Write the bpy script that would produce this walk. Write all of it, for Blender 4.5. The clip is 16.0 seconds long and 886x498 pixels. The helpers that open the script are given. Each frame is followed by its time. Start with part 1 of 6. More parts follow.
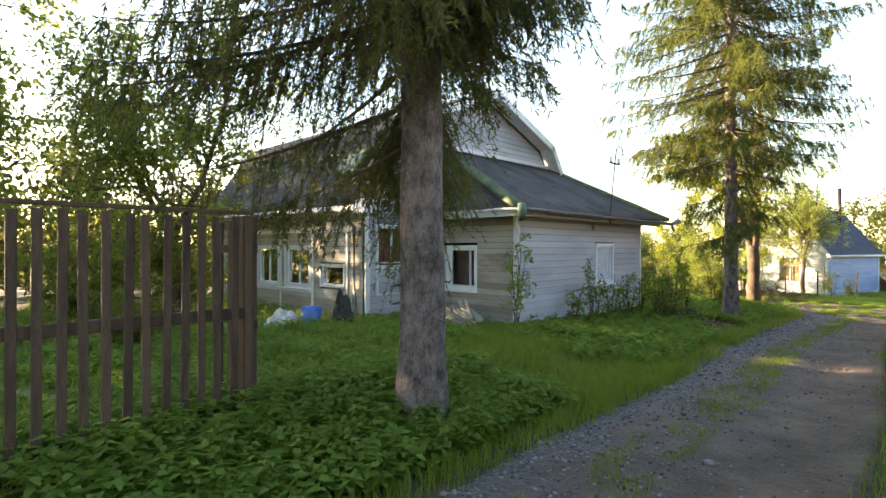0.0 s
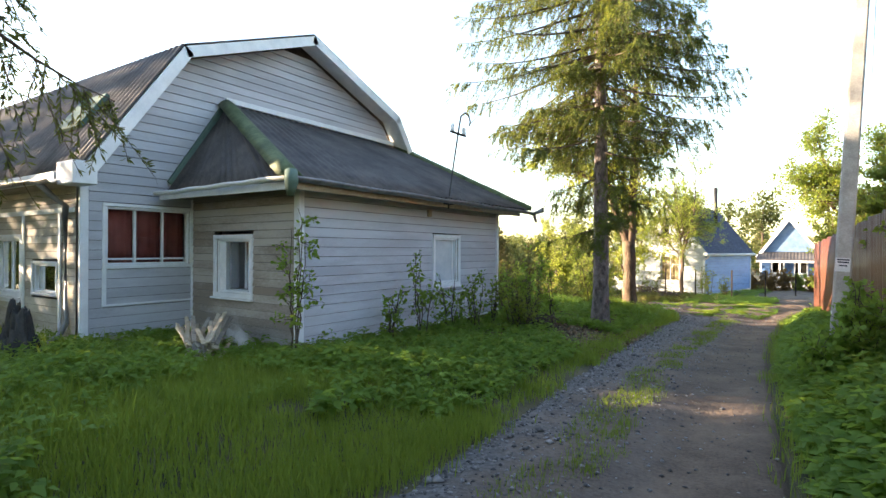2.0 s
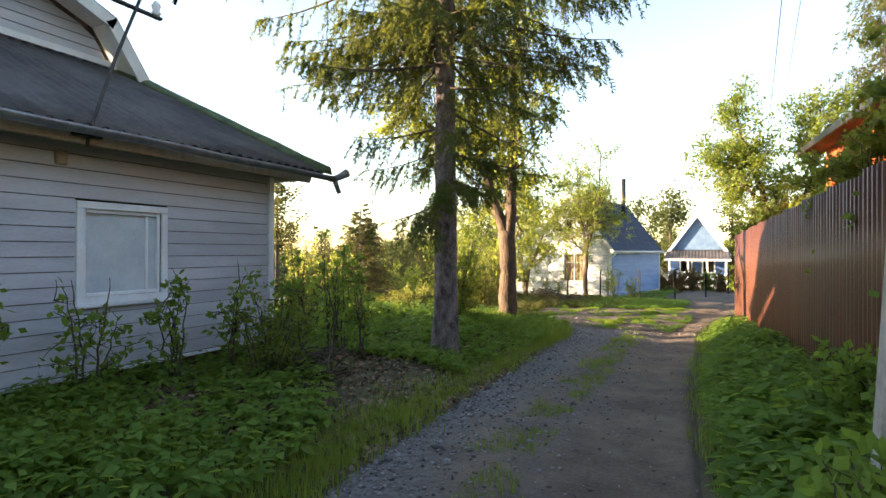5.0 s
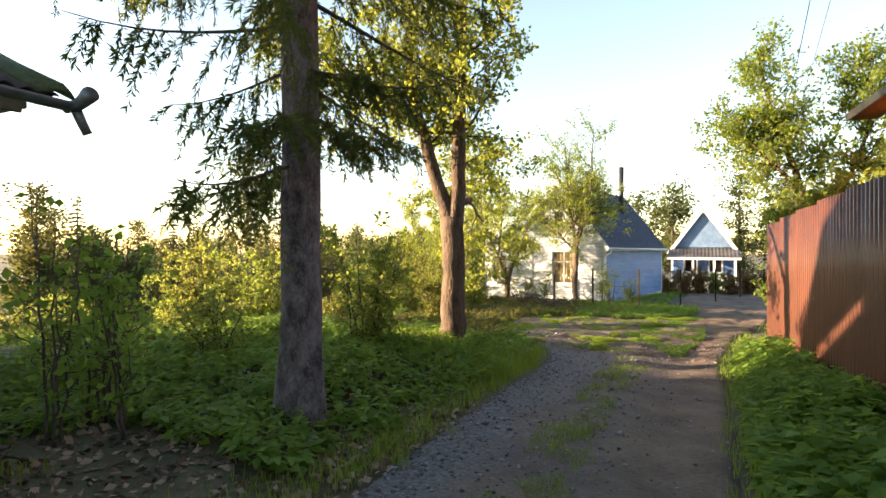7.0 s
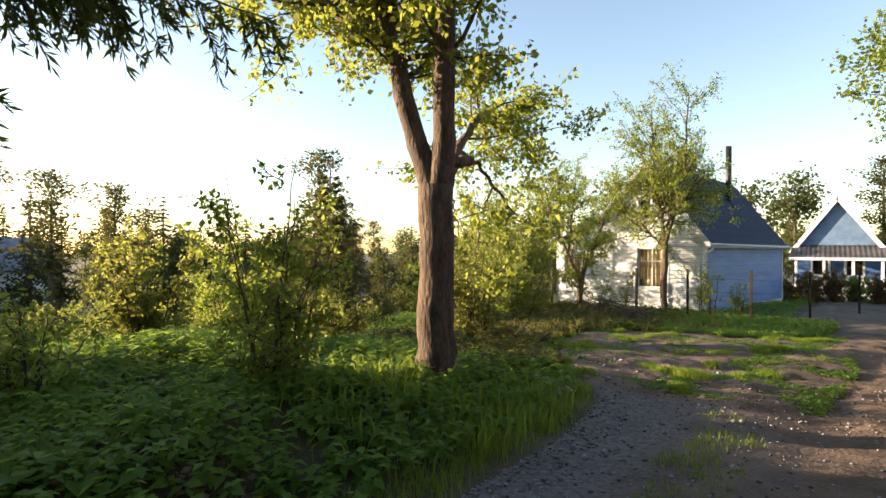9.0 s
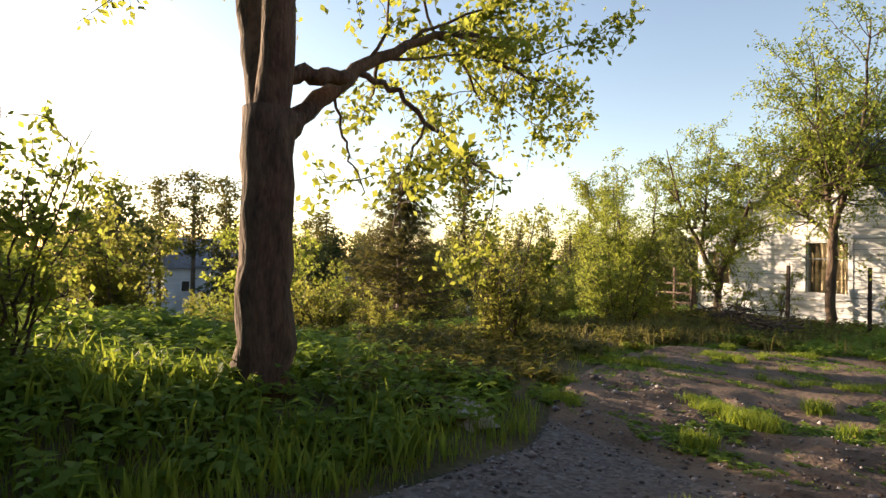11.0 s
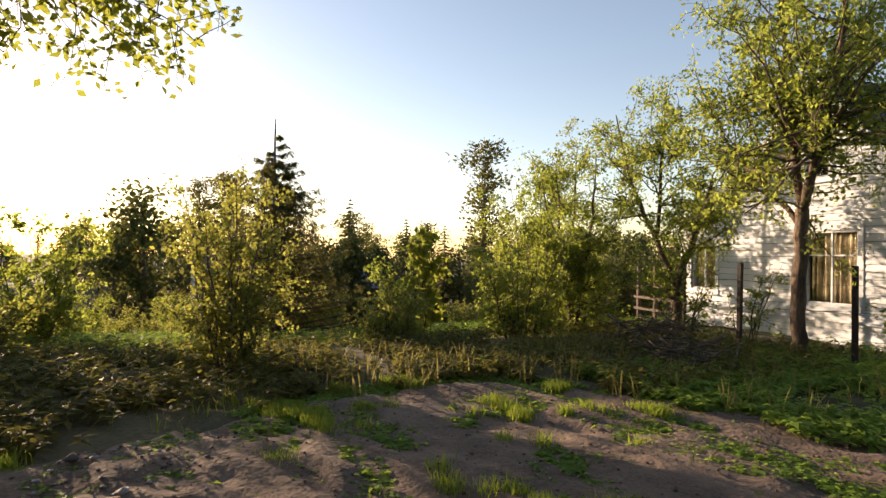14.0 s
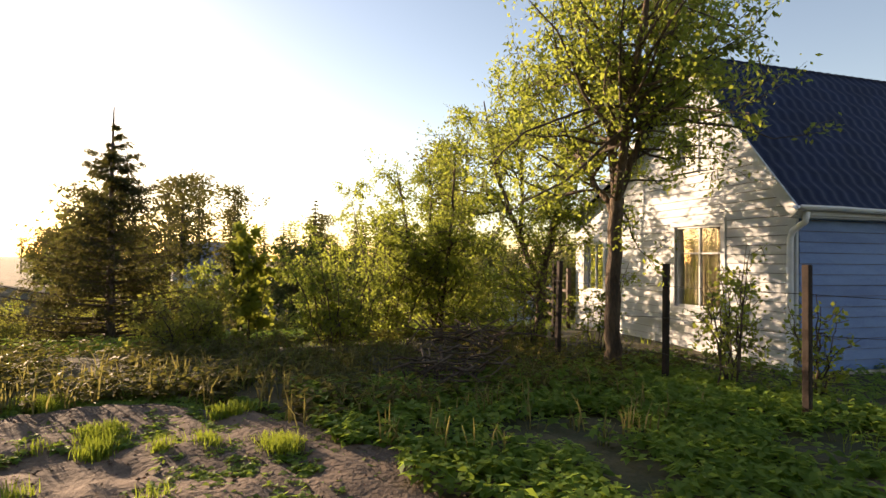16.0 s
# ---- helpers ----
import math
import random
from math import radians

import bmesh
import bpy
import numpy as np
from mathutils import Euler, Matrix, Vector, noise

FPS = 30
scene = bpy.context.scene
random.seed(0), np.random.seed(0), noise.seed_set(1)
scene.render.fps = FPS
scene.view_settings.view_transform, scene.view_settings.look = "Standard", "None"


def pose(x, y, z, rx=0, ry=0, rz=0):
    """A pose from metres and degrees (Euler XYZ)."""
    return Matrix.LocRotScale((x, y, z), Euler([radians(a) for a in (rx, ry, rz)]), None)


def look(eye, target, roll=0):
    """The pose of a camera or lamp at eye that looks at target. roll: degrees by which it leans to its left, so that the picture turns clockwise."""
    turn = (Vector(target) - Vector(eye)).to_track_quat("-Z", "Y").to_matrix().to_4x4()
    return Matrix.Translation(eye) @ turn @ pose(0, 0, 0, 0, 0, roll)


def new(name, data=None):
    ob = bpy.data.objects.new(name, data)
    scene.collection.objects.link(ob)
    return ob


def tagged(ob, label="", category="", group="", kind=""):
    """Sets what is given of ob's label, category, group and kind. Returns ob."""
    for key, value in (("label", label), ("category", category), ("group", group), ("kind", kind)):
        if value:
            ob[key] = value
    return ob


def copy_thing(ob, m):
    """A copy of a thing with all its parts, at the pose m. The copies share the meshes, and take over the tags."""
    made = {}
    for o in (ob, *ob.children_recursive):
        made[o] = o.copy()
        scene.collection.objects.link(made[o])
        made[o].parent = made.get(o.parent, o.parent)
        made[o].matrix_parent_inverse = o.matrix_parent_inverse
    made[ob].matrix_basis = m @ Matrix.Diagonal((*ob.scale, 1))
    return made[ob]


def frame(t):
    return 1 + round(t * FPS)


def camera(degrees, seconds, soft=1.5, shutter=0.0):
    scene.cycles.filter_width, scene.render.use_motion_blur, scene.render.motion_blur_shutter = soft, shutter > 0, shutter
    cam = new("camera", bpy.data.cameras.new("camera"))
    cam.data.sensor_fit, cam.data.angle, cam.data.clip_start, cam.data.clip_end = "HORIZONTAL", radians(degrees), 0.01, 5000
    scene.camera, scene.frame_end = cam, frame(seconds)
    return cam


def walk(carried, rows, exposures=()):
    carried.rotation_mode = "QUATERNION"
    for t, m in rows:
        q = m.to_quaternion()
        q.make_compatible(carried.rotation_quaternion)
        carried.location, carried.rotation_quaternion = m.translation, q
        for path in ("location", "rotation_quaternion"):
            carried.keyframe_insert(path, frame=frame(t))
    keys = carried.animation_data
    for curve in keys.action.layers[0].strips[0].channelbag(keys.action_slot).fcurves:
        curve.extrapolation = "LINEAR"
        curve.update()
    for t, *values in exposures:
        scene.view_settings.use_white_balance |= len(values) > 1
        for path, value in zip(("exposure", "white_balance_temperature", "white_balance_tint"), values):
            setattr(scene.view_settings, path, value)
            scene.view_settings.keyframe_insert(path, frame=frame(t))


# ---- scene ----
cam = camera(78.70, 16.0)
PATH = [
    (0.0, pose(-0.025, -0.061, 1.508, 89.93, -0.14, 42.76)),
    (0.5, pose(-0.095, 0.857, 1.492, 90.00, -0.09, 41.46)),
    (1.0, pose(-0.188, 1.717, 1.463, 90.00, -0.18, 39.23)),
    (1.5, pose(-0.301, 2.656, 1.398, 90.08, -0.16, 36.25)),
    (2.0, pose(-0.417, 3.497, 1.363, 90.03, -0.25, 33.29)),
    (2.5, pose(-0.485, 4.388, 1.317, 90.11, -0.12, 31.01)),
    (3.0, pose(-0.510, 5.217, 1.273, 90.22, -0.08, 28.68)),
    (3.5, pose(-0.570, 6.083, 1.258, 90.15, 0.09, 26.74)),
    (4.0, pose(-0.626, 6.895, 1.237, 90.31, 0.11, 25.74)),
    (6.5, pose(-1.029, 11.345, 1.119, 90.02, -0.21, 25.29)),
    (7.0, pose(-1.096, 12.249, 1.104, 90.07, -0.17, 25.43)),
    (7.5, pose(-1.189, 13.122, 1.066, 90.08, -0.29, 25.81)),
    (8.0, pose(-1.267, 13.975, 1.035, 90.15, -0.21, 26.62)),
    (8.5, pose(-1.348, 14.764, 1.002, 90.11, -0.29, 28.96)),
    (9.0, pose(-1.358, 15.567, 0.946, 90.17, -0.22, 35.39)),
    (11.5, pose(-0.710, 19.687, 0.545, 90.69, -0.74, 57.22)),
    (12.0, pose(-0.790, 20.538, 0.538, 90.71, -0.59, 59.37)),
    (12.5, pose(-0.791, 21.317, 0.541, 90.70, -0.78, 60.62)),
    (13.0, pose(-0.864, 22.101, 0.533, 90.61, -0.82, 61.59)),
    (13.5, pose(-0.838, 22.906, 0.520, 90.71, -0.93, 62.14)),
    (14.0, pose(-0.754, 23.726, 0.513, 90.75, -0.78, 62.50)),
    (14.5, pose(-0.652, 24.560, 0.491, 90.82, -0.62, 62.69)),
    (15.0, pose(-0.583, 25.288, 0.495, 90.89, -0.77, 62.98)),
    (15.5, pose(-0.450, 26.044, 0.476, 90.96, -0.81, 63.14)),
    (16.0, pose(-0.270, 26.730, 0.481, 91.05, -0.68, 62.82)),
]
walk(cam, PATH, [(0.0, 2.85, 9300, 18), (1.0, 2.85, 8400, 17), (3.5, 2.7, 8300, 17), (6.5, 2.3, 9000, 19), (7.5, 2.2, 8900, 19), (9.0, 1.7, 8200, 18), (11.5, 1.45, 9000, 24), (12.0, 1.7, 9300, 25), (12.5, 0.95, 8600, 25), (13.0, 1.25, 8700, 25), (13.5, 1.15, 8800, 25), (15.0, 1.17, 8900, 24), (16.0, 1.25, 9200, 25)])

# sun low over the valley, azimuth counted from +y towards -x
SUN_AZ, SUN_EL = 112.0, 10.0
world = bpy.data.worlds.new("world")
scene.world = world
world.use_nodes = True
wn = world.node_tree.nodes
sky = wn.new("ShaderNodeTexSky")
sky.sky_type = "NISHITA"
sky.sun_disc = False
sky.sun_elevation, sky.sun_rotation = radians(SUN_EL), radians(-SUN_AZ)
sky.air_density, sky.dust_density, sky.ozone_density = 1.0, 0.5, 2.3
wn["Background"].inputs["Strength"].default_value = 0.15
world.node_tree.links.new(sky.outputs[0], wn["Background"].inputs["Color"])
sun_dir = Vector((-math.sin(radians(SUN_AZ)) * math.cos(radians(SUN_EL)), math.cos(radians(SUN_AZ)) * math.cos(radians(SUN_EL)), math.sin(radians(SUN_EL))))
sun = new("sun", bpy.data.lights.new("sun", "SUN"))
sun.data.energy, sun.data.angle, sun.data.color = 5.0, radians(0.6), (1.0, 0.87, 0.7)
sun.matrix_world = look(sun_dir * 60, (0, 0, 0))


# ---------------------------------------------------------------- helpers
def smooth(a, b, v):
    t = min(1.0, max(0.0, (v - a) / (b - a)))
    return t * t * (3 - 2 * t)


def road_left(y):
    return float(np.interp(y, [-40, 2.7, 8, 12, 16, 20, 21.5, 23, 25, 26.5, 27.4, 28, 28.6, 29.4, 31, 60], [-2.3, -2.48, -2.66, -3.0, -3.25, -3.3, -3.5, -4.6, -5.6, -5.8, -5.2, -4.2, -3.1, -2.5, -2.2, -1.2]))


def road_right(y):
    return float(np.interp(y, [-40, 7, 12, 16, 22, 25, 29, 33, 40, 60], [0.1, -0.35, -0.7, -0.8, -0.7, -0.3, 0.6, 1.2, 2.2, 3.5]))


def fence_x(y):
    """The line of the steel fence beside the lane."""
    return (23.67 - y) * 0.058


def ground_z(x, y):
    z = float(np.interp(y, [-60, 0, 8, 15, 20, 26, 34, 60, 250], [1.2, 0.02, -0.14, -0.42, -0.64, -0.78, -0.95, -1.5, -5.0]))
    left = -2.6 - 0.05 * min(max(y, 0), 16) - x
    bank = float(np.interp(y, [-5, 5, 9, 14, 16, 19, 21, 23], [0.12, 0.1, 0.16, 0.14, 0.12, 0.38, 0.2, 0.0]))
    z += bank * smooth(0.0, 1.4, left) * (1 - smooth(9, 14, -x) * smooth(14, 18, y))
    fall = smooth(15, 21, y)
    z -= fall * 0.13 * max(0.0, min(-x - 8.0, 40.0)) * (1 - 0.6 * smooth(28, 36, y) * (1 - smooth(11, 16, -x)))
    z -= (1 - fall) * 0.05 * max(0.0, min(-x - 17.0, 60.0))
    z += 0.12 * smooth(0.1, 0.8, x - road_right(y))
    z += 0.05 * noise.noise((x * 0.35, y * 0.35, 1.7)) + 0.02 * noise.noise((x * 1.3, y * 1.3, 4.2))
    return z


def node_mat(name, color=(0.5, 0.5, 0.5), rough=0.7, metal=0.0, color2=None, scale=6.0, detail=6.0, fine=60.0, bump=0.0, bump_scale=40.0, stretch=(1, 1, 1), island=0.0, objvar=0.0, contrast=(0.35, 0.65), spec=0.5):
    m = bpy.data.materials.new(name)
    m.use_nodes = True
    nt = m.node_tree
    b = nt.nodes["Principled BSDF"]
    b.inputs["Roughness"].default_value = rough
    b.inputs["Metallic"].default_value = metal
    b.inputs["Specular IOR Level"].default_value = spec
    b.inputs["Base Color"].default_value = (*color, 1)
    tc = nt.nodes.new("ShaderNodeTexCoord")
    mp = nt.nodes.new("ShaderNodeMapping")
    mp.inputs["Scale"].default_value = stretch
    geo = nt.nodes.new("ShaderNodeNewGeometry")
    nt.links.new(geo.outputs["Position"], mp.inputs["Vector"])
    if color2:
        n1 = nt.nodes.new("ShaderNodeTexNoise")
        n1.inputs["Scale"].default_value, n1.inputs["Detail"].default_value, n1.inputs["Roughness"].default_value = scale, detail, 0.65
        nt.links.new(mp.outputs[0], n1.inputs["Vector"])
        n2 = nt.nodes.new("ShaderNodeTexNoise")
        n2.inputs["Scale"].default_value, n2.inputs["Detail"].default_value = fine, 3.0
        nt.links.new(mp.outputs[0], n2.inputs["Vector"])
        add = nt.nodes.new("ShaderNodeMath")
        add.operation = "MULTIPLY_ADD"
        add.inputs[1].default_value = 0.35
        nt.links.new(n2.outputs["Fac"], add.inputs[0])
        sub = nt.nodes.new("ShaderNodeMath")
        sub.operation = "SUBTRACT"
        sub.inputs[1].default_value = 0.175
        nt.links.new(n1.outputs["Fac"], sub.inputs[0])
        nt.links.new(sub.outputs[0], add.inputs[2])
        last = add.outputs[0]
        for amount, socket in ((island, geo.outputs["Random Per Island"]), (objvar, None)):
            if amount:
                if socket is None:
                    oi = nt.nodes.new("ShaderNodeObjectInfo")
                    socket = oi.outputs["Random"]
                c = nt.nodes.new("ShaderNodeMath")
                c.operation = "SUBTRACT"
                c.inputs[1].default_value = 0.5
                nt.links.new(socket, c.inputs[0])
                a2 = nt.nodes.new("ShaderNodeMath")
                a2.operation = "MULTIPLY_ADD"
                a2.inputs[1].default_value = amount
                nt.links.new(c.outputs[0], a2.inputs[0])
                nt.links.new(last, a2.inputs[2])
                last = a2.outputs[0]
        ramp = nt.nodes.new("ShaderNodeValToRGB")
        ramp.color_ramp.elements[0].position, ramp.color_ramp.elements[1].position = contrast
        ramp.color_ramp.elements[0].color, ramp.color_ramp.elements[1].color = (*color, 1), (*color2, 1)
        nt.links.new(last, ramp.inputs[0])
        nt.links.new(ramp.outputs[0], b.inputs["Base Color"])
    if bump:
        n3 = nt.nodes.new("ShaderNodeTexNoise")
        n3.inputs["Scale"].default_value, n3.inputs["Detail"].default_value = bump_scale, 5.0
        nt.links.new(mp.outputs[0], n3.inputs["Vector"])
        bp = nt.nodes.new("ShaderNodeBump")
        bp.inputs["Strength"].default_value, bp.inputs["Distance"].default_value = bump, 0.03
        nt.links.new(n3.outputs["Fac"], bp.inputs["Height"])
        nt.links.new(bp.outputs[0], b.inputs["Normal"])
    return m


def leaf_mat(name, dark, light, glow, through_amount=0.45, rough=0.62):
    """Foliage: varies from leaf to leaf and lets light through."""
    m = node_mat(name, dark, rough, 0.0, light, 0.9, 3.0, 9.0, island=0.7, spec=0.16, contrast=(0.2, 0.8))
    nt = m.node_tree
    b = nt.nodes["Principled BSDF"]
    tr = nt.nodes.new("ShaderNodeBsdfTranslucent")
    tr.inputs["Color"].default_value = (*glow, 1)
    mix = nt.nodes.new("ShaderNodeMixShader")
    mix.inputs[0].default_value = through_amount
    nt.links.new(b.outputs[0], mix.inputs[1])
    nt.links.new(tr.outputs[0], mix.inputs[2])
    nt.links.new(mix.outputs[0], nt.nodes["Material Output"].inputs["Surface"])
    return m


# ---------------------------------------------------------------- materials
M_ground = node_mat("soil_and_moss", (0.045, 0.05, 0.022), 0.95, 0, (0.125, 0.1, 0.052), 1.1, 8, 30, bump=0.6, bump_scale=18)
M_siding = node_mat("weathered_grey_siding", (0.38, 0.4, 0.45), 0.6, 0, (0.5, 0.53, 0.585), 1.6, 6, 40, bump=0.06, bump_scale=60, stretch=(0.5, 0.5, 2.5), objvar=0.25)
M_siding_dirty = node_mat("dirt_stained_grey_siding", (0.24, 0.2, 0.17), 0.7, 0, (0.43, 0.4, 0.37), 1.3, 8, 30, bump=0.08, bump_scale=60, stretch=(0.6, 0.6, 1.8), objvar=0.35)
M_siding_cream = node_mat("flaking_cream_siding", (0.34, 0.3, 0.24), 0.7, 0, (0.54, 0.51, 0.45), 2.0, 8, 35, bump=0.1, bump_scale=60, stretch=(0.6, 0.6, 2.0), objvar=0.3)
M_siding_w = node_mat("white_painted_board", (0.44, 0.49, 0.53), 0.6, 0, (0.58, 0.62, 0.66), 1.5, 6, 40, bump=0.08, bump_scale=50, stretch=(0.6, 0.6, 2.5), objvar=0.2)
M_siding_b = node_mat("blue_painted_board", (0.06, 0.15, 0.36), 0.6, 0, (0.1, 0.22, 0.46), 1.6, 5, 40, bump=0.08, bump_scale=50, stretch=(0.6, 0.6, 2.5), objvar=0.2)
M_trim = node_mat("white_trim_paint", (0.66, 0.7, 0.74), 0.5, 0, (0.8, 0.83, 0.86), 4, 6, 60, bump=0.05)
M_backing = node_mat("grey_backing_board", (0.1, 0.09, 0.085), 0.9, 0, (0.16, 0.15, 0.14), 5, 4, 40)
M_roof_grey = node_mat("old_dark_slate_sheet", (0.04, 0.037, 0.039), 0.75, 0, (0.105, 0.095, 0.094), 1.7, 8, 45, bump=0.25, bump_scale=40)
M_moss = node_mat("mossy_green_ridge_metal", (0.04, 0.07, 0.03), 0.75, 0, (0.11, 0.15, 0.07), 5, 6, 40, bump=0.2)
M_green_tin = node_mat("faded_green_tin", (0.06, 0.12, 0.1), 0.8, 0.0, (0.1, 0.17, 0.14), 4, 5, 40)
M_gutter = node_mat("dull_zinc_gutter", (0.16, 0.17, 0.19), 0.45, 0.6, (0.28, 0.29, 0.31), 5, 5, 50, bump=0.05)
M_soffit = node_mat("unpainted_eave_board", (0.3, 0.25, 0.19), 0.8, 0, (0.42, 0.36, 0.28), 4, 5, 40, stretch=(0.6, 3, 3))
M_roof_blue = node_mat("blue_metal_roof_sheet", (0.005, 0.011, 0.034), 0.6, 0.0, (0.008, 0.018, 0.054), 2, 4, 30, spec=0.2, bump=0.08)
M_plinth = node_mat("cream_plinth_plaster", (0.5, 0.44, 0.36), 0.85, 0, (0.66, 0.6, 0.5), 3, 6, 40, bump=0.2)
M_plank_dark = node_mat("rotten_plinth_board", (0.1, 0.05, 0.035), 0.85, 0, (0.2, 0.1, 0.07), 5, 6, 40, bump=0.3)
M_glass = bpy.data.materials.new("window_glass")
M_glass.use_nodes = True
gb = M_glass.node_tree.nodes["Principled BSDF"]
gb.inputs["Base Color"].default_value, gb.inputs["Roughness"].default_value = (0.9, 0.94, 0.95, 1), 0.04
gb.inputs["Transmission Weight"].default_value, gb.inputs["IOR"].default_value = 1.0, 1.25
# near-black colour stands in for the darkness of unlit rooms
M_dark = node_mat("painted_room_dark", (0.035, 0.03, 0.026), 0.9, 0, (0.06, 0.05, 0.042), 3, 4, 30)
# pale blue stands in for sky reflected in the glass
M_sky_sheet = node_mat("pale_blue_sky_reflection", (0.42, 0.5, 0.56), 0.6, 0, (0.56, 0.62, 0.66), 3, 6, 30, bump=0.05)
M_curtain_g = node_mat("green_curtain_cloth", (0.04, 0.22, 0.03), 0.85, 0, (0.08, 0.34, 0.05), 8, 3, 60)
M_curtain_r = node_mat("faded_red_cloth", (0.2, 0.035, 0.03), 0.85, 0, (0.33, 0.08, 0.065), 3, 5, 40)
# mottled cloth, its dark colour standing in for the dim interior
M_curtain_dark = node_mat("dark_interior_curtain", (0.06, 0.035, 0.03), 0.85, 0, (0.2, 0.12, 0.1), 14, 5, 60)
M_curtain_b = node_mat("faded_beige_curtain", (0.22, 0.17, 0.1), 0.85, 0, (0.38, 0.31, 0.2), 6, 4, 50)
M_bark_spruce = node_mat("scaly_spruce_bark", (0.06, 0.045, 0.043), 0.92, 0, (0.25, 0.205, 0.2), 9, 8, 55, bump=1.0, bump_scale=30, stretch=(1, 1, 0.6))
M_bark = node_mat("furrowed_brown_bark", (0.05, 0.032, 0.022), 0.92, 0, (0.16, 0.11, 0.075), 10, 8, 50, bump=1.0, bump_scale=34, stretch=(1, 1, 0.3))
M_twig = node_mat("thin_brown_twig", (0.05, 0.035, 0.025), 0.9, 0, (0.13, 0.095, 0.07), 8, 4, 50)
M_needle = leaf_mat("spruce_needles", (0.02, 0.042, 0.017), (0.06, 0.095, 0.03), (0.26, 0.3, 0.05), 0.32)
M_needle_warm = leaf_mat("dry_tipped_spruce_needles", (0.024, 0.042, 0.016), (0.075, 0.085, 0.028), (0.28, 0.29, 0.06), 0.34)
M_leaf_young = leaf_mat("young_yellow_green_leaves", (0.066, 0.1, 0.016), (0.145, 0.175, 0.034), (0.42, 0.47, 0.085), 0.46)
M_leaf_olive = leaf_mat("sunlit_olive_leaves", (0.052, 0.074, 0.018), (0.12, 0.14, 0.036), (0.4, 0.42, 0.09), 0.5)
M_leaf_mid = leaf_mat("fresh_green_leaves", (0.045, 0.082, 0.018), (0.1, 0.145, 0.038), (0.42, 0.5, 0.09), 0.5)
M_leaf_cover = leaf_mat("nettle_and_goutweed_leaves", (0.064, 0.14, 0.028), (0.155, 0.265, 0.06), (0.36, 0.52, 0.08), 0.42)
M_grass = leaf_mat("spring_grass", (0.06, 0.12, 0.02), (0.15, 0.22, 0.045), (0.38, 0.48, 0.07), 0.42)
M_weed_dry = leaf_mat("dull_brownish_weeds", (0.034, 0.042, 0.014), (0.095, 0.085, 0.03), (0.32, 0.3, 0.07), 0.36)
M_straw = leaf_mat("pale_dry_grass", (0.1, 0.09, 0.035), (0.2, 0.18, 0.07), (0.4, 0.36, 0.12), 0.35)
M_hedge = leaf_mat("reddish_brown_hedge_leaves", (0.11, 0.065, 0.032), (0.22, 0.14, 0.065), (0.35, 0.22, 0.08), 0.35)
M_far = leaf_mat("distant_foliage", (0.034, 0.052, 0.02), (0.078, 0.098, 0.036), (0.2, 0.22, 0.06), 0.32)
M_far_dark = leaf_mat("distant_conifer", (0.022, 0.034, 0.016), (0.055, 0.065, 0.028), (0.2, 0.19, 0.05), 0.35)
M_wood_brown = node_mat("brown_stained_picket", (0.045, 0.026, 0.018), 0.75, 0, (0.1, 0.06, 0.042), 6, 6, 50, bump=0.25, bump_scale=40, stretch=(2, 2, 0.4), objvar=0.3)
M_wood_grey = node_mat("weathered_grey_wood", (0.15, 0.13, 0.11), 0.85, 0, (0.33, 0.29, 0.24), 6, 6, 50, bump=0.25, stretch=(1, 1, 1), objvar=0.3)
M_wood_pale = node_mat("split_pale_lath", (0.32, 0.25, 0.17), 0.8, 0, (0.5, 0.42, 0.31), 7, 6, 50, bump=0.15, objvar=0.4)
M_fence = node_mat("brown_profiled_steel", (0.07, 0.026, 0.018), 0.36, 0.0, (0.1, 0.035, 0.022), 1.2, 5, 30, bump=0.03, objvar=0.15)
M_concrete = node_mat("pale_cast_concrete", (0.3, 0.285, 0.26), 0.9, 0, (0.46, 0.44, 0.41), 4, 8, 60, bump=0.25, bump_scale=50)
M_steel = node_mat("dull_dark_steel", (0.03, 0.03, 0.032), 0.5, 0.7, (0.07, 0.065, 0.06), 8, 4, 50)
# rust, darkened to include the shade that falls on the posts
M_rust = node_mat("rusty_steel_shade_dark", (0.022, 0.016, 0.013), 0.85, 0.2, (0.05, 0.032, 0.024), 9, 6, 60, bump=0.2)
M_porcelain = node_mat("white_porcelain", (0.7, 0.7, 0.68), 0.3, 0, (0.8, 0.8, 0.78), 6, 3, 30)
M_stone = node_mat("grey_blue_gravel", (0.08, 0.077, 0.08), 0.9, 0, (0.28, 0.27, 0.28), 14, 5, 60, island=0.9, bump=0.2)
M_paper = node_mat("white_paper_notice", (0.62, 0.62, 0.62), 0.8, 0, (0.75, 0.75, 0.75), 20, 3, 60)
M_ink = node_mat("dark_print", (0.03, 0.03, 0.05), 0.8, 0, (0.06, 0.06, 0.08), 20, 3, 60)
M_blue_plastic = node_mat("blue_plastic", (0.02, 0.12, 0.42), 0.4, 0, (0.03, 0.18, 0.55), 6, 3, 30)
M_bag = node_mat("grey_white_plastic_sheet", (0.35, 0.35, 0.36), 0.5, 0, (0.62, 0.61, 0.6), 6, 5, 40, bump=0.5, bump_scale=20)
M_black = node_mat("black_rubber", (0.015, 0.015, 0.016), 0.7, 0, (0.04, 0.038, 0.036), 8, 4, 40, bump=0.2)
# far roofs: distance haze is mixed into this grey-blue
M_roof_pale = node_mat("haze_tinted_sheet_roof", (0.13, 0.145, 0.18), 0.6, 0, (0.2, 0.22, 0.26), 1.5, 6, 30)
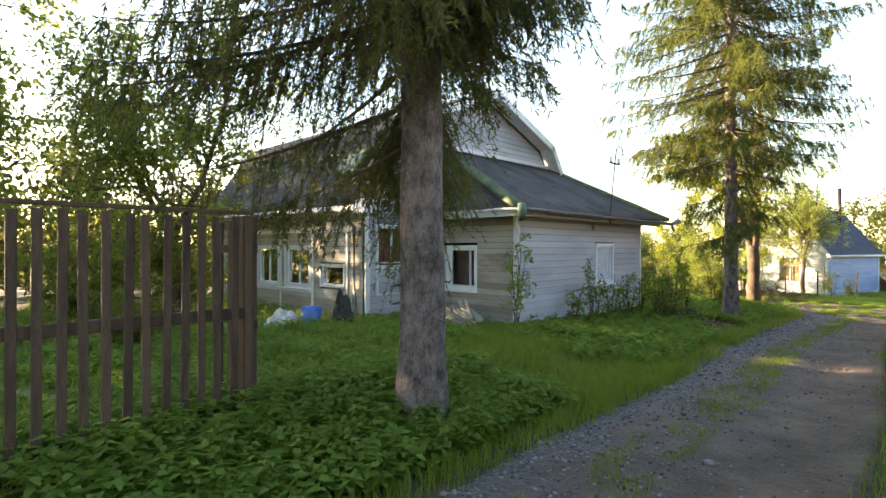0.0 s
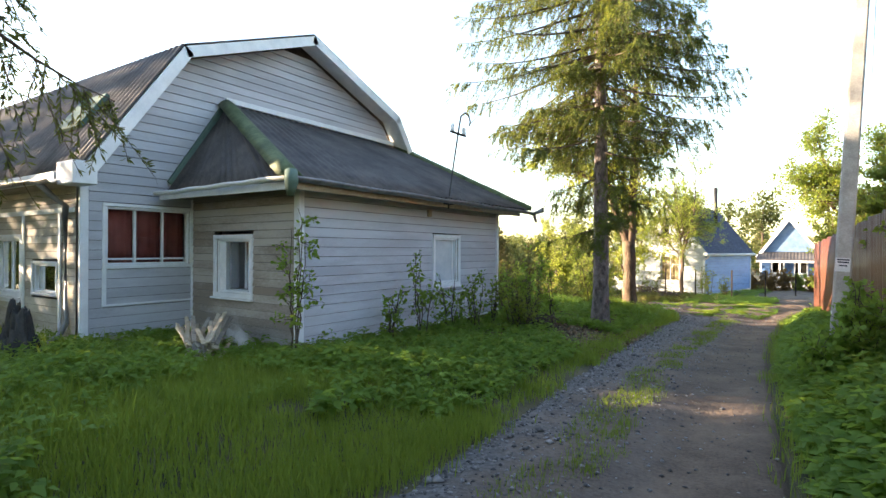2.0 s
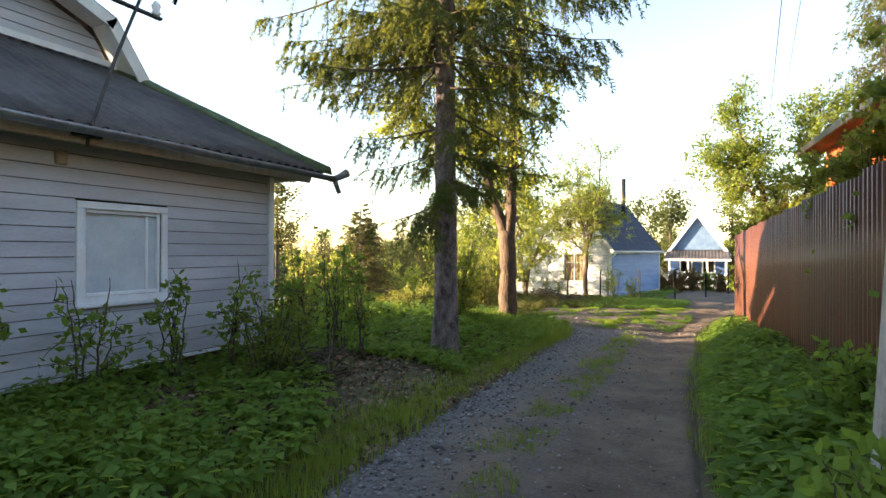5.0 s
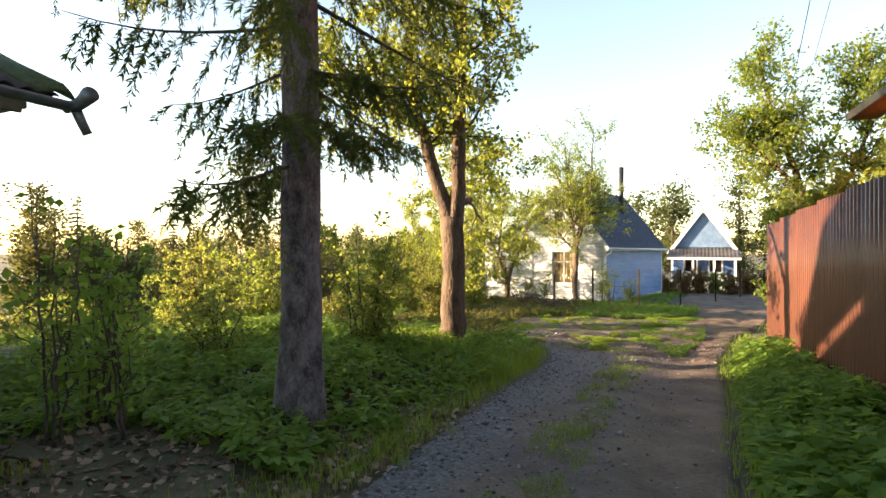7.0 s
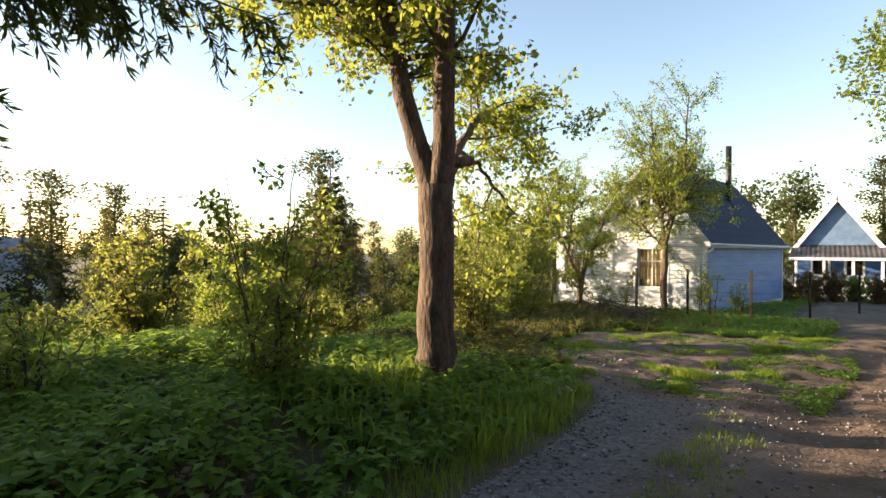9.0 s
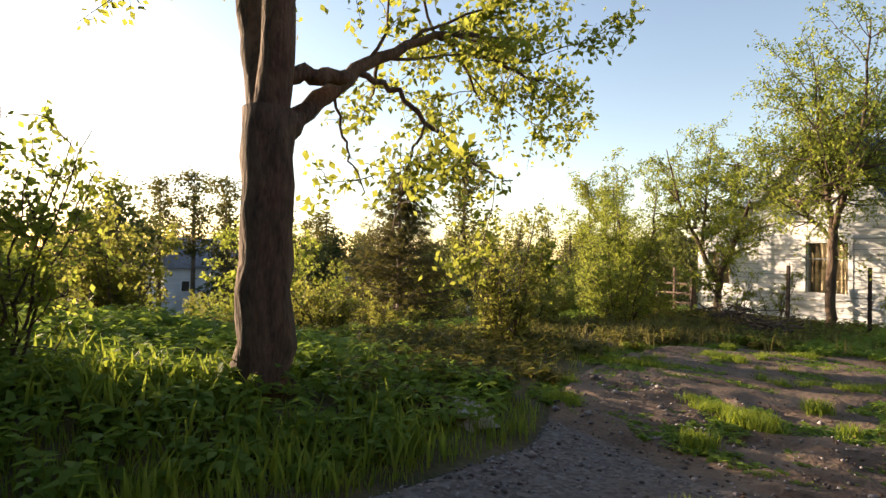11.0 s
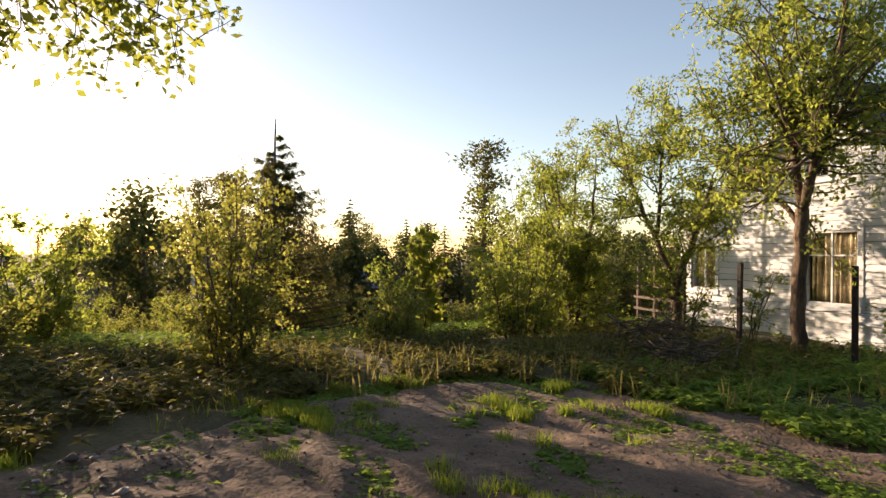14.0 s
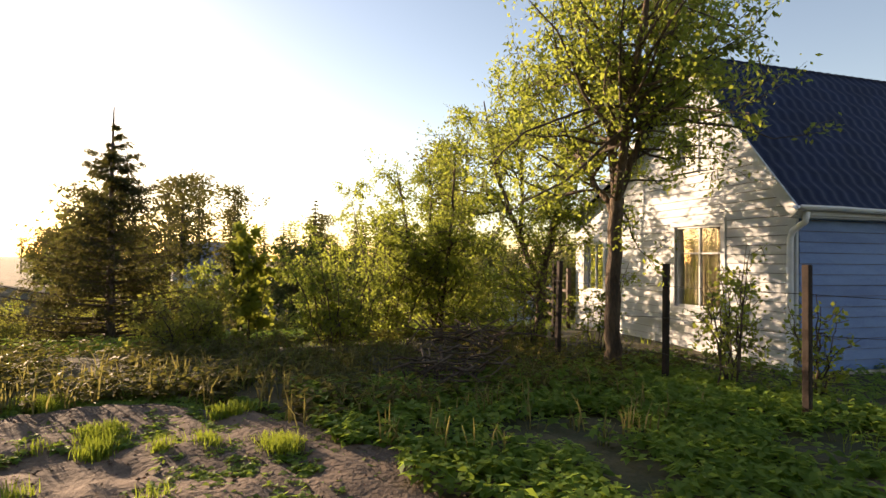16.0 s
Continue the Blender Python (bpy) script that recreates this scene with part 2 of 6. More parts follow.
M_orange = node_mat("orange_red_cladding", (0.4, 0.07, 0.02), 0.6, 0, (0.52, 0.11, 0.035), 3, 4, 30)
M_soil_red = node_mat("bare_earth_mound", (0.06, 0.035, 0.024), 0.95, 0, (0.14, 0.085, 0.06), 5, 7, 40, bump=0.6, bump_scale=25)

# road: bare brown wheel tracks, bluish gravel beside them
M_road = node_mat("trodden_dirt_road", (0.075, 0.05, 0.037), 0.95, 0, (0.19, 0.132, 0.096), 1.4, 10, 45, bump=0.6, bump_scale=22)
nt = M_road.node_tree
uvn = nt.nodes.new("ShaderNodeUVMap")
sep = nt.nodes.new("ShaderNodeSeparateXYZ")
nt.links.new(uvn.outputs[0], sep.inputs[0])
geo = nt.nodes.new("ShaderNodeNewGeometry")
gn = nt.nodes.new("ShaderNodeTexVoronoi")
gn.inputs["Scale"].default_value = 38
nt.links.new(geo.outputs["Position"], gn.inputs["Vector"])
gr = nt.nodes.new("ShaderNodeValToRGB")
gr.color_ramp.elements[0].color, gr.color_ramp.elements[1].color = (0.05, 0.047, 0.048, 1), (0.175, 0.168, 0.172, 1)
nt.links.new(gn.outputs["Color"], gr.inputs[0])
wob = nt.nodes.new("ShaderNodeTexNoise")
wob.inputs["Scale"].default_value, wob.inputs["Detail"].default_value = 2.2, 8
nt.links.new(geo.outputs["Position"], wob.inputs["Vector"])
ma = nt.nodes.new("ShaderNodeMath")
ma.operation = "MULTIPLY_ADD"
ma.inputs[1].default_value = 1.3
nt.links.new(wob.outputs["Fac"], ma.inputs[0])
nt.links.new(sep.outputs["X"], ma.inputs[2])
mr = nt.nodes.new("ShaderNodeValToRGB")
for pos in (0.5, 0.8):
    mr.color_ramp.elements.new(pos)
for e, (pos, v) in zip(mr.color_ramp.elements, ((0.42, 0.0), (0.52, 0.3), (0.64, 0.15), (0.8, 0.95))):
    e.position, e.color = pos, (v, v, v, 1)
dv = nt.nodes.new("ShaderNodeMath")
dv.operation = "MULTIPLY"
dv.inputs[1].default_value = 0.3
nt.links.new(ma.outputs[0], dv.inputs[0])
nt.links.new(dv.outputs[0], mr.inputs[0])
mx = nt.nodes.new("ShaderNodeMix")
mx.data_type = "RGBA"
base_link = nt.nodes["Principled BSDF"].inputs["Base Color"].links[0].from_socket
nt.links.new(mr.outputs[0], mx.inputs["Factor"])
nt.links.new(base_link, mx.inputs["A"])
nt.links.new(gr.outputs[0], mx.inputs["B"])
nt.links.new(mx.outputs["Result"], nt.nodes["Principled BSDF"].inputs["Base Color"])


# ---------------------------------------------------------------- mesh helpers
def quads(name, verts, faces, mat, smooth_shade=False):
    """A mesh from arrays of corners and four-cornered faces."""
    verts, faces = np.asarray(verts, dtype=np.float32), np.asarray(faces, dtype=np.int32)
    me = bpy.data.meshes.new(name)
    me.vertices.add(len(verts))
    me.vertices.foreach_set("co", verts.ravel())
    me.loops.add(faces.size)
    me.loops.foreach_set("vertex_index", faces.ravel())
    me.polygons.add(len(faces))
    me.polygons.foreach_set("loop_start", np.arange(0, faces.size, faces.shape[1], dtype=np.int32))
    if smooth_shade:
        me.polygons.foreach_set("use_smooth", np.ones(len(faces), dtype=bool))
    me.update(calc_edges=True)
    me.materials.append(mat)
    return me


def child(name, me, parent, label=""):
    ob = new(name, me)
    ob.parent = parent
    return tagged(ob, label)


def part(name, bm, mat, parent, label="", soft=False):
    me = bpy.data.meshes.new(name)
    bm.normal_update()
    bm.to_mesh(me)
    bm.free()
    me.materials.append(mat)
    if soft:
        for p in me.polygons:
            p.use_smooth = True
    ob = new(name, me)
    ob.parent = parent
    return tagged(ob, label)


def thing(name, x, y, z, label, category, group="", kind="", turn=0.0):
    ob = new(name)
    ob.empty_display_size = 0.2
    ob.matrix_world = pose(x, y, z, 0, 0, turn)
    return tagged(ob, label, category, group, kind)


def box(bm, lo, hi, bevel=0.0, m=None):
    r = bmesh.ops.create_cube(bm, size=1.0)
    vs = r["verts"]
    for v in vs:
        v.co = Vector(((lo[i] + hi[i]) / 2 + v.co[i] * (hi[i] - lo[i]) for i in range(3)))
    if bevel:
        es = list({e for v in vs for e in v.link_edges})
        out = bmesh.ops.bevel(bm, geom=es, offset=bevel, segments=1, affect="EDGES", profile=0.5)
        vs = list({v for f in out["faces"] for v in f.verts} | {v for v in vs if v.is_valid})
    if m is not None:
        bmesh.ops.transform(bm, matrix=m, verts=vs)
    return bm


def bbox(lo, hi, bevel=0.0, m=None):
    return box(bmesh.new(), lo, hi, bevel, m)


class Tubes:
    """Collects tapered tubes along lines of points."""

    def __init__(self):
        self.v, self.f, self.n = [], [], 0

    def add(self, pts, radii, sides=6, rough=0.0, rng=None, cap=True):
        pts = np.asarray(pts, dtype=float)
        radii = np.broadcast_to(np.asarray(radii, dtype=float), (len(pts),))
        tan = np.gradient(pts, axis=0)
        tan /= np.linalg.norm(tan, axis=1)[:, None] + 1e-9
        ref = np.array([0.0, 0.0, 1.0]) if abs(tan[0][2]) < 0.9 else np.array([1.0, 0.0, 0.0])
        a = np.cross(tan, ref)
        a /= np.linalg.norm(a, axis=1)[:, None] + 1e-9
        b = np.cross(tan, a)
        ang = np.linspace(0, 2 * math.pi, sides, endpoint=False)
        r = radii[:, None] * np.ones(sides)[None]
        if rough and rng is not None:
            r = r * (1 + rough * rng.normal(size=r.shape))
        ring = pts[:, None] + r[..., None] * (np.cos(ang)[None, :, None] * a[:, None] + np.sin(ang)[None, :, None] * b[:, None])
        k = len(pts)
        idx = self.n + np.arange(k * sides).reshape(k, sides)
        nx = np.roll(idx, -1, axis=1)
        self.f.append(np.stack([idx[:-1], nx[:-1], nx[1:], idx[1:]], -1).reshape(-1, 4))
        self.v.append(ring.reshape(-1, 3))
        self.n += k * sides
        if cap:
            for row in (0, -1):
                ids = idx[row] if row else idx[row][::-1]
                for j in range(1, sides - 2, 2):
                    self.f.append(np.array([[ids[0], ids[j], ids[j + 1], ids[(j + 2) % sides]]]))

    def mesh(self, name, mat, soft=True):
        return quads(name, np.concatenate(self.v), np.concatenate(self.f), mat, soft)


def leaf_mesh(name, pos, along, size, width, mat, rng, fold=0.25):
    """Many small folded leaves: each starts at pos and runs along."""
    pos, along = np.asarray(pos), np.asarray(along)
    n = len(pos)
    along = along / (np.linalg.norm(along, axis=1)[:, None] + 1e-9)
    side = np.cross(along, rng.normal(size=(n, 3)))
    side /= np.linalg.norm(side, axis=1)[:, None] + 1e-9
    up = np.cross(side, along)
    L = np.broadcast_to(size, (n,))[:, None] * (0.7 + 0.6 * rng.random((n, 1)))
    w = L * width
    v = np.stack([pos, pos + along * L * 0.45 + side * w + up * w * fold, pos + along * L, pos + along * L * 0.45 - side * w + up * w * fold], 1)
    return quads(name, v.reshape(-1, 3), np.arange(4 * n).reshape(n, 4), mat)


# ---------------------------------------------------------------- ground and road
def axis(parts):
    out = []
    for a, b, step in parts:
        out.extend(np.arange(a, b, step))
    return out + [parts[-1][1]]


def make_ground():
    xs = axis([(-1600, -400, 200), (-400, -100, 50), (-100, -40, 8), (-40, -17, 1.5), (-17, 4, 0.3), (4, 40, 3), (40, 100, 15), (100, 400, 100), (400, 1600, 300)])
    ys = axis([(-1600, -400, 300), (-400, -60, 60), (-60, -10, 6), (-10, 36, 0.3), (36, 80, 2.5), (80, 200, 15), (200, 500, 60), (500, 1800, 260)])
    v = []
    for y in ys:
        for x in xs:
            far = max(abs(x), abs(y))
            z = ground_z(x, y) if far < 300 else ground_z(x * 300 / far, y * 300 / far) - (far - 300) * 0.004
            if road_left(y) < x < road_right(y) and -40 < y < 60:
                z -= 0.05
            v.append((x, y, z))
    n = len(xs)
    f = [(j * n + i, j * n + i + 1, (j + 1) * n + i + 1, (j + 1) * n + i) for j in range(len(ys) - 1) for i in range(n - 1)]
    g = new("ground", quads("ground", v, f, M_ground, True))
    tagged(g, "dark soil and moss under grass and weeds, falling away to a valley", "ground", kind="structure")


def road_height(x, y):
    lo, hi = road_left(y), road_right(y)
    u = (x - lo) / (hi - lo)
    w = hi - x
    z = ground_z(x, y) + 0.012 + 0.02 * noise.noise((x * 2.2, y * 1.1, 9.0)) + 0.012 * noise.noise((x * 7, y * 7, 3.0))
    if y > 22:
        z += 0.04 * noise.noise((x * 0.9, y * 0.9, 12.0)) + 0.055 * (0.35 - abs(noise.noise((x * 1.9, y * 2.6, 13.0)))) + 0.022 * noise.noise((x * 4.2, y * 5.0, 15.0)) + 0.018 * noise.noise((x * 9, y * 9, 14.0))
    z -= 0.035 * math.exp(-((w - 0.65) / 0.35) ** 2) + 0.03 * math.exp(-((w - 2.1) / 0.3) ** 2)
    z -= 0.09 * (1 - smooth(0.0, 0.06, u)) + 0.09 * smooth(0.95, 1.0, u)
    return z


def make_road():
    ys = axis([(-40, -6, 2.0), (-6, 22, 0.14), (22, 30, 0.07), (30, 34, 0.14), (34, 60, 1.0)])
    nu = 64
    v, uv = [], []
    for y in ys:
        lo, hi = road_left(y), road_right(y)
        lo += 0.2 * noise.noise((0.5, y * 1.3, 2.0)) + 0.1 * noise.noise((0.5, y * 5, 2.0))
        hi += 0.1 * noise.noise((7.5, y * 1.3, 2.0))
        for i in range(nu):
            x = lo + (hi - lo) * i / (nu - 1)
            v.append((x, y, road_height(x, y)))
            uv.append((min(hi - x, 2.6) if y < 22 else min((hi - x) * 0.5, 0.5), y))
    f = [(j * nu + i, j * nu + i + 1, (j + 1) * nu + i + 1, (j + 1) * nu + i) for j in range(len(ys) - 1) for i in range(nu - 1)]
    me = quads("road", v, f, M_road, True)
    layer = me.uv_layers.new(name="UVMap")
    flat = np.array(uv, dtype=np.float32)[np.array(f).ravel()]
    layer.data.foreach_set("uv", flat.ravel())
    tagged(new("road", me), "brown dirt lane with wheel tracks and a gravel edge", "road", kind="structure")


make_ground()
make_road()


# ---------------------------------------------------------------- buildings
def wall_frame(O, ang):
    """Maps (s along, depth outwards, z) to the world: s runs at ang degrees from +x, outwards is to its right."""
    a = radians(ang)
    u, n = Vector((math.cos(a), math.sin(a), 0)), Vector((math.sin(a), -math.cos(a), 0))
    return Matrix(((u.x, n.x, 0, O[0]), (u.y, n.y, 0, O[1]), (0, 0, 1, 0), (0, 0, 0, 1)))


def prism(m, s0, s1, t0, t1, z0, z1, out0, out1, back=0.0):
    """A board between heights z0 and z1; its ends may slope, its face leans from out0 to out1."""
    bm = bmesh.new()
    c = [(s0, back, z0), (s1, back, z0), (t1, back, z1), (t0, back, z1), (s0, out0, z0), (s1, out0, z0), (t1, out1, z1), (t0, out1, z1)]
    v = [bm.verts.new(m @ Vector(p)) for p in c]
    for f in ((0, 1, 2, 3), (7, 6, 5, 4), (4, 5, 1, 0), (6, 7, 3, 2), (5, 6, 2, 1), (7, 4, 0, 3)):
        bm.faces.new([v[i] for i in f])
    bmesh.ops.recalc_face_normals(bm, faces=bm.faces)
    return bm


def spans(s0, s1, cuts):
    out = [(s0, s1)]
    for a, b in cuts:
        nxt = []
        for p, q in out:
            if b <= p or a >= q:
                nxt.append((p, q))
            else:
                if a > p:
                    nxt.append((p, a))
                if b < q:
                    nxt.append((b, q))
        out = nxt
    return out


def plank_wall(house, m, z0, z1, edge, openings, mat, pitch=0.115, thick=0.12, label=""):
    """A boarded wall: a backing with the openings through it, and each board a piece of its own."""
    back = bmesh.new()
    rows = max(1, round((z1 - z0) / pitch))
    pitch = (z1 - z0) / rows
    boards = []
    for i in range(rows):
        a, b = z0 + i * pitch, z0 + (i + 1) * pitch
        mid = (a + b) / 2
        cuts = [(p, q) for p, q, r, t in openings if r < mid < t]
        (l0, r0), (l1, r1) = edge(a), edge(b)
        for p, q in spans(min(l0, l1), max(r0, r1), cuts):
            p0 = max(p, l0) if p <= max(l0, l1) else p
            p1 = max(p, l1) if p <= max(l0, l1) else p
            q0 = min(q, r0) if q >= min(r0, r1) else q
            q1 = min(q, r1) if q >= min(r0, r1) else q
            if q0 - p0 < 0.02 or q1 - p1 < 0.005:
                continue
            piece = prism(m, p0, q0, p1, q1, a, b, -0.004, -0.004, -thick)
            tmp = bpy.data.meshes.new("tmp")
            piece.to_mesh(tmp)
            piece.free()
            back.from_mesh(tmp)
            bpy.data.meshes.remove(tmp)
            boards.append((p0, q0, p1, q1, a, b))
    bmesh.ops.remove_doubles(back, verts=back.verts, dist=0.0005)
    w = part("wall", back, M_backing, house, label)
    for p0, q0, p1, q1, a, b in boards:
        sag = random.uniform(-0.002, 0.002)
        part("plank", prism(m, p0, q0, p1, q1, a + 0.009, b + 0.001, 0.02 + sag, 0.006), mat, w)
    return w


def window(house, m, s0, s1, z0, z1, mullions=(), rails=(), mat=None, fill=None, fill_mat=None, sill=True, trim=0.07, deep=0.06, behind=0.09, name="window"):
    """A framed opening: outer trim, sash bars, panes and what hangs behind them."""
    mat = mat or M_trim
    w = new(name)
    w.parent = house
    tagged(w, "framed window in a boarded wall")
    fr = bmesh.new()
    for lo, hi in (((s0 - trim, 0.0, z1), (s1 + trim, 0.034, z1 + trim)), ((s0 - trim, 0.0, z0 - trim), (s1 + trim, 0.034, z0)), ((s0 - trim, 0.001, z0), (s0, 0.032, z1)), ((s1, 0.001, z0), (s1 + trim, 0.032, z1)),
                   ((s0, -deep - 0.03, z0), (s0 + 0.035, -0.002, z1)), ((s1 - 0.035, -deep - 0.03, z0), (s1, -0.002, z1)), ((s0 + 0.035, -deep - 0.03, z0), (s1 - 0.035, -0.002, z0 + 0.035)), ((s0 + 0.035, -deep - 0.03, z1 - 0.035), (s1 - 0.035, -0.002, z1))):
        box(fr, lo, hi, 0.005, m)
    part("window_frame", fr, mat, w)
    if sill:
        part("window_sill", bbox((s0 - trim - 0.02, 0.0, z0 - trim - 0.03), (s1 + trim + 0.02, 0.075, z0 - trim), 0.006, m), mat, w)
    xs = [s0 + 0.035] + list(mullions) + [s1 - 0.035]
    zs = [z0 + 0.035] + list(rails) + [z1 - 0.035]
    for x in mullions:
        part("mullion", bbox((x - 0.018, -deep - 0.02, z0 + 0.036), (x + 0.018, -deep + 0.025, z1 - 0.036), 0.004, m), mat, w)
    for z in rails:
        part("glazing_bar", bbox((s0 + 0.036, -deep - 0.018, z - 0.014), (s1 - 0.036, -deep + 0.02, z + 0.014), 0.004, m), mat, w)
    for a, b in zip(xs, xs[1:]):
        for c, d in zip(zs, zs[1:]):
            p = part("pane", bbox((a, -deep - 0.004, c), (b, -deep, d), 0, m), M_glass, w)
            p.visible_shadow = False
    if fill:
        bm = bmesh.new()
        n = max(8, int((s1 - s0) * 40))
        rows = []
        for k in range(n + 1):
            s = s0 + 0.03 + (s1 - s0 - 0.06) * k / n
            d = -deep - behind + (0.0 if fill == "flat" else 0.022 * math.sin(k * 1.3 + 2 * math.sin(k * 0.37)))
            rows.append([bm.verts.new(m @ Vector((s, d + o, z))) for o in (0.0, -0.006) for z in (z0 + 0.01, z1 - 0.02)])
        for r, q in zip(rows, rows[1:]):
            bm.faces.new((r[0], q[0], q[1], r[1]))
            bm.faces.new((q[2], r[2], r[3], q[3]))
            bm.faces.new((r[1], q[1], q[3], r[3]))
            bm.faces.new((q[0], r[0], r[2], q[2]))
        bm.faces.new((rows[0][0], rows[0][1], rows[0][3], rows[0][2]))
        bm.faces.new((rows[-1][1], rows[-1][0], rows[-1][2], rows[-1][3]))
        # flat sheets carry room darkness and sky reflection as colour
        part("curtain" if fill != "flat" else "pane_sheet", bm, fill_mat, w, soft=fill != "flat")
    return w


def sheet_roof(house, a, b, c, d, mat, wave=0.03, pitch=0.15, thick=0.012, label="", name="roof", ragged=0.0, courses=0):
    """A corrugated slope: a-b along the eave, d-c along the top; the waves run up the slope."""
    a, b, c, d = (np.array(p, dtype=float) for p in (a, b, c, d))
    nrm = np.cross(b - a, d - a)
    nrm /= np.linalg.norm(nrm)
    if nrm[2] < 0:
        nrm = -nrm
    n = max(8, int(np.linalg.norm(b - a) / pitch * 6))
    rows = courses * 3 + 1 if courses else 7
    v = []
    for side in (0, 1):
        for j in range(rows):
            t = j / (rows - 1)
            for i in range(n + 1):
                s = i / n
                lo, hi = a + (b - a) * s, d + (c - d) * s
                p = lo + (hi - lo) * t
                run = np.dot(p - a, (b - a) / np.linalg.norm(b - a))
                lift = wave * 0.5 * math.sin(2 * math.pi * run / pitch)
                lift += ragged * noise.noise((run * 0.9, t * 5, 1.0)) + ragged * 0.6 * (noise.noise((int(run / 0.9) * 3.1, int(t * 3) * 1.7, 5.0)))
                if courses:
                    lift -= 0.03 * (j % 3) / 2 if j < rows - 1 else 0.03
                v.append(p + nrm * (lift - side * thick))
    W = n + 1
    f = []
    for side in (0, 1):
        o = side * rows * W
        for j in range(rows - 1):
            for i in range(n):
                q = [o + j * W + i, o + j * W + i + 1, o + (j + 1) * W + i + 1, o + (j + 1) * W + i]
                f.append(q if side == 0 else q[::-1])
    o = rows * W
    for i in range(n):
        f.append([i + 1, i, o + i, o + i + 1])
        k = (rows - 1) * W
        f.append([k + i, k + i + 1, o + k + i + 1, o + k + i])
    for j in range(rows - 1):
        f.append([j * W, (j + 1) * W, o + (j + 1) * W, o + j * W])
        f.append([(j + 1) * W + n, j * W + n, o + j * W + n, o + (j + 1) * W + n])
    return child(name, quads(name, v, f, mat, True), house, label)


def beam(parent, p, q, w, h, mat, name, label=""):
    """A straight board from p to q, w wide across and h high."""
    p, q = Vector(p), Vector(q)
    d = q - p
    m = Matrix.Translation(p) @ d.to_track_quat("X", "Z").to_matrix().to_4x4()
    return part(name, bbox((0, -w / 2, -h / 2), (d.length, w / 2, h / 2), min(w, h) * 0.15, m), mat, parent, label)


def gutter(parent, p, q, mat, r=0.06, name="gutter"):
    """A half-round channel from p to q with thickness."""
    p, q = np.array(p, dtype=float), np.array(q, dtype=float)
    d = (q - p) / np.linalg.norm(q - p)
    side = np.cross(d, (0, 0, 1.0))
    side /= np.linalg.norm(side)
    v, f = [], []
    k = 9
    n = 14
    for ring in range(n + 1):
        c = p + (q - p) * ring / n + np.array((0, 0, 0.006 * math.sin(ring * 1.7)))
        for rad in (r, r - 0.007):
            for i in range(k):
                a = math.pi + math.pi * i / (k - 1)
                v.append(c + side * math.cos(a) * rad + np.array((0, 0, math.sin(a) * rad)))
    for ring in range(n):
        o, e = ring * 2 * k, (ring + 1) * 2 * k
        for i in range(k - 1):
            f.append([o + i, o + i + 1, e + i + 1, e + i])
            f.append([o + k + i + 1, o + k + i, e + k + i, e + k + i + 1])
        f.append([o, e, e + k, o + k])
        f.append([o + k - 1, o + 2 * k - 1, e + 2 * k - 1, e + k - 1])
    return child(name, quads(name, v, f, mat, True), parent)


def pipe(parent, pts, r, mat, name, sides=10, label=""):
    t = Tubes()
    t.add(pts, r, sides)
    return child(name, t.mesh(name, mat), parent, label)


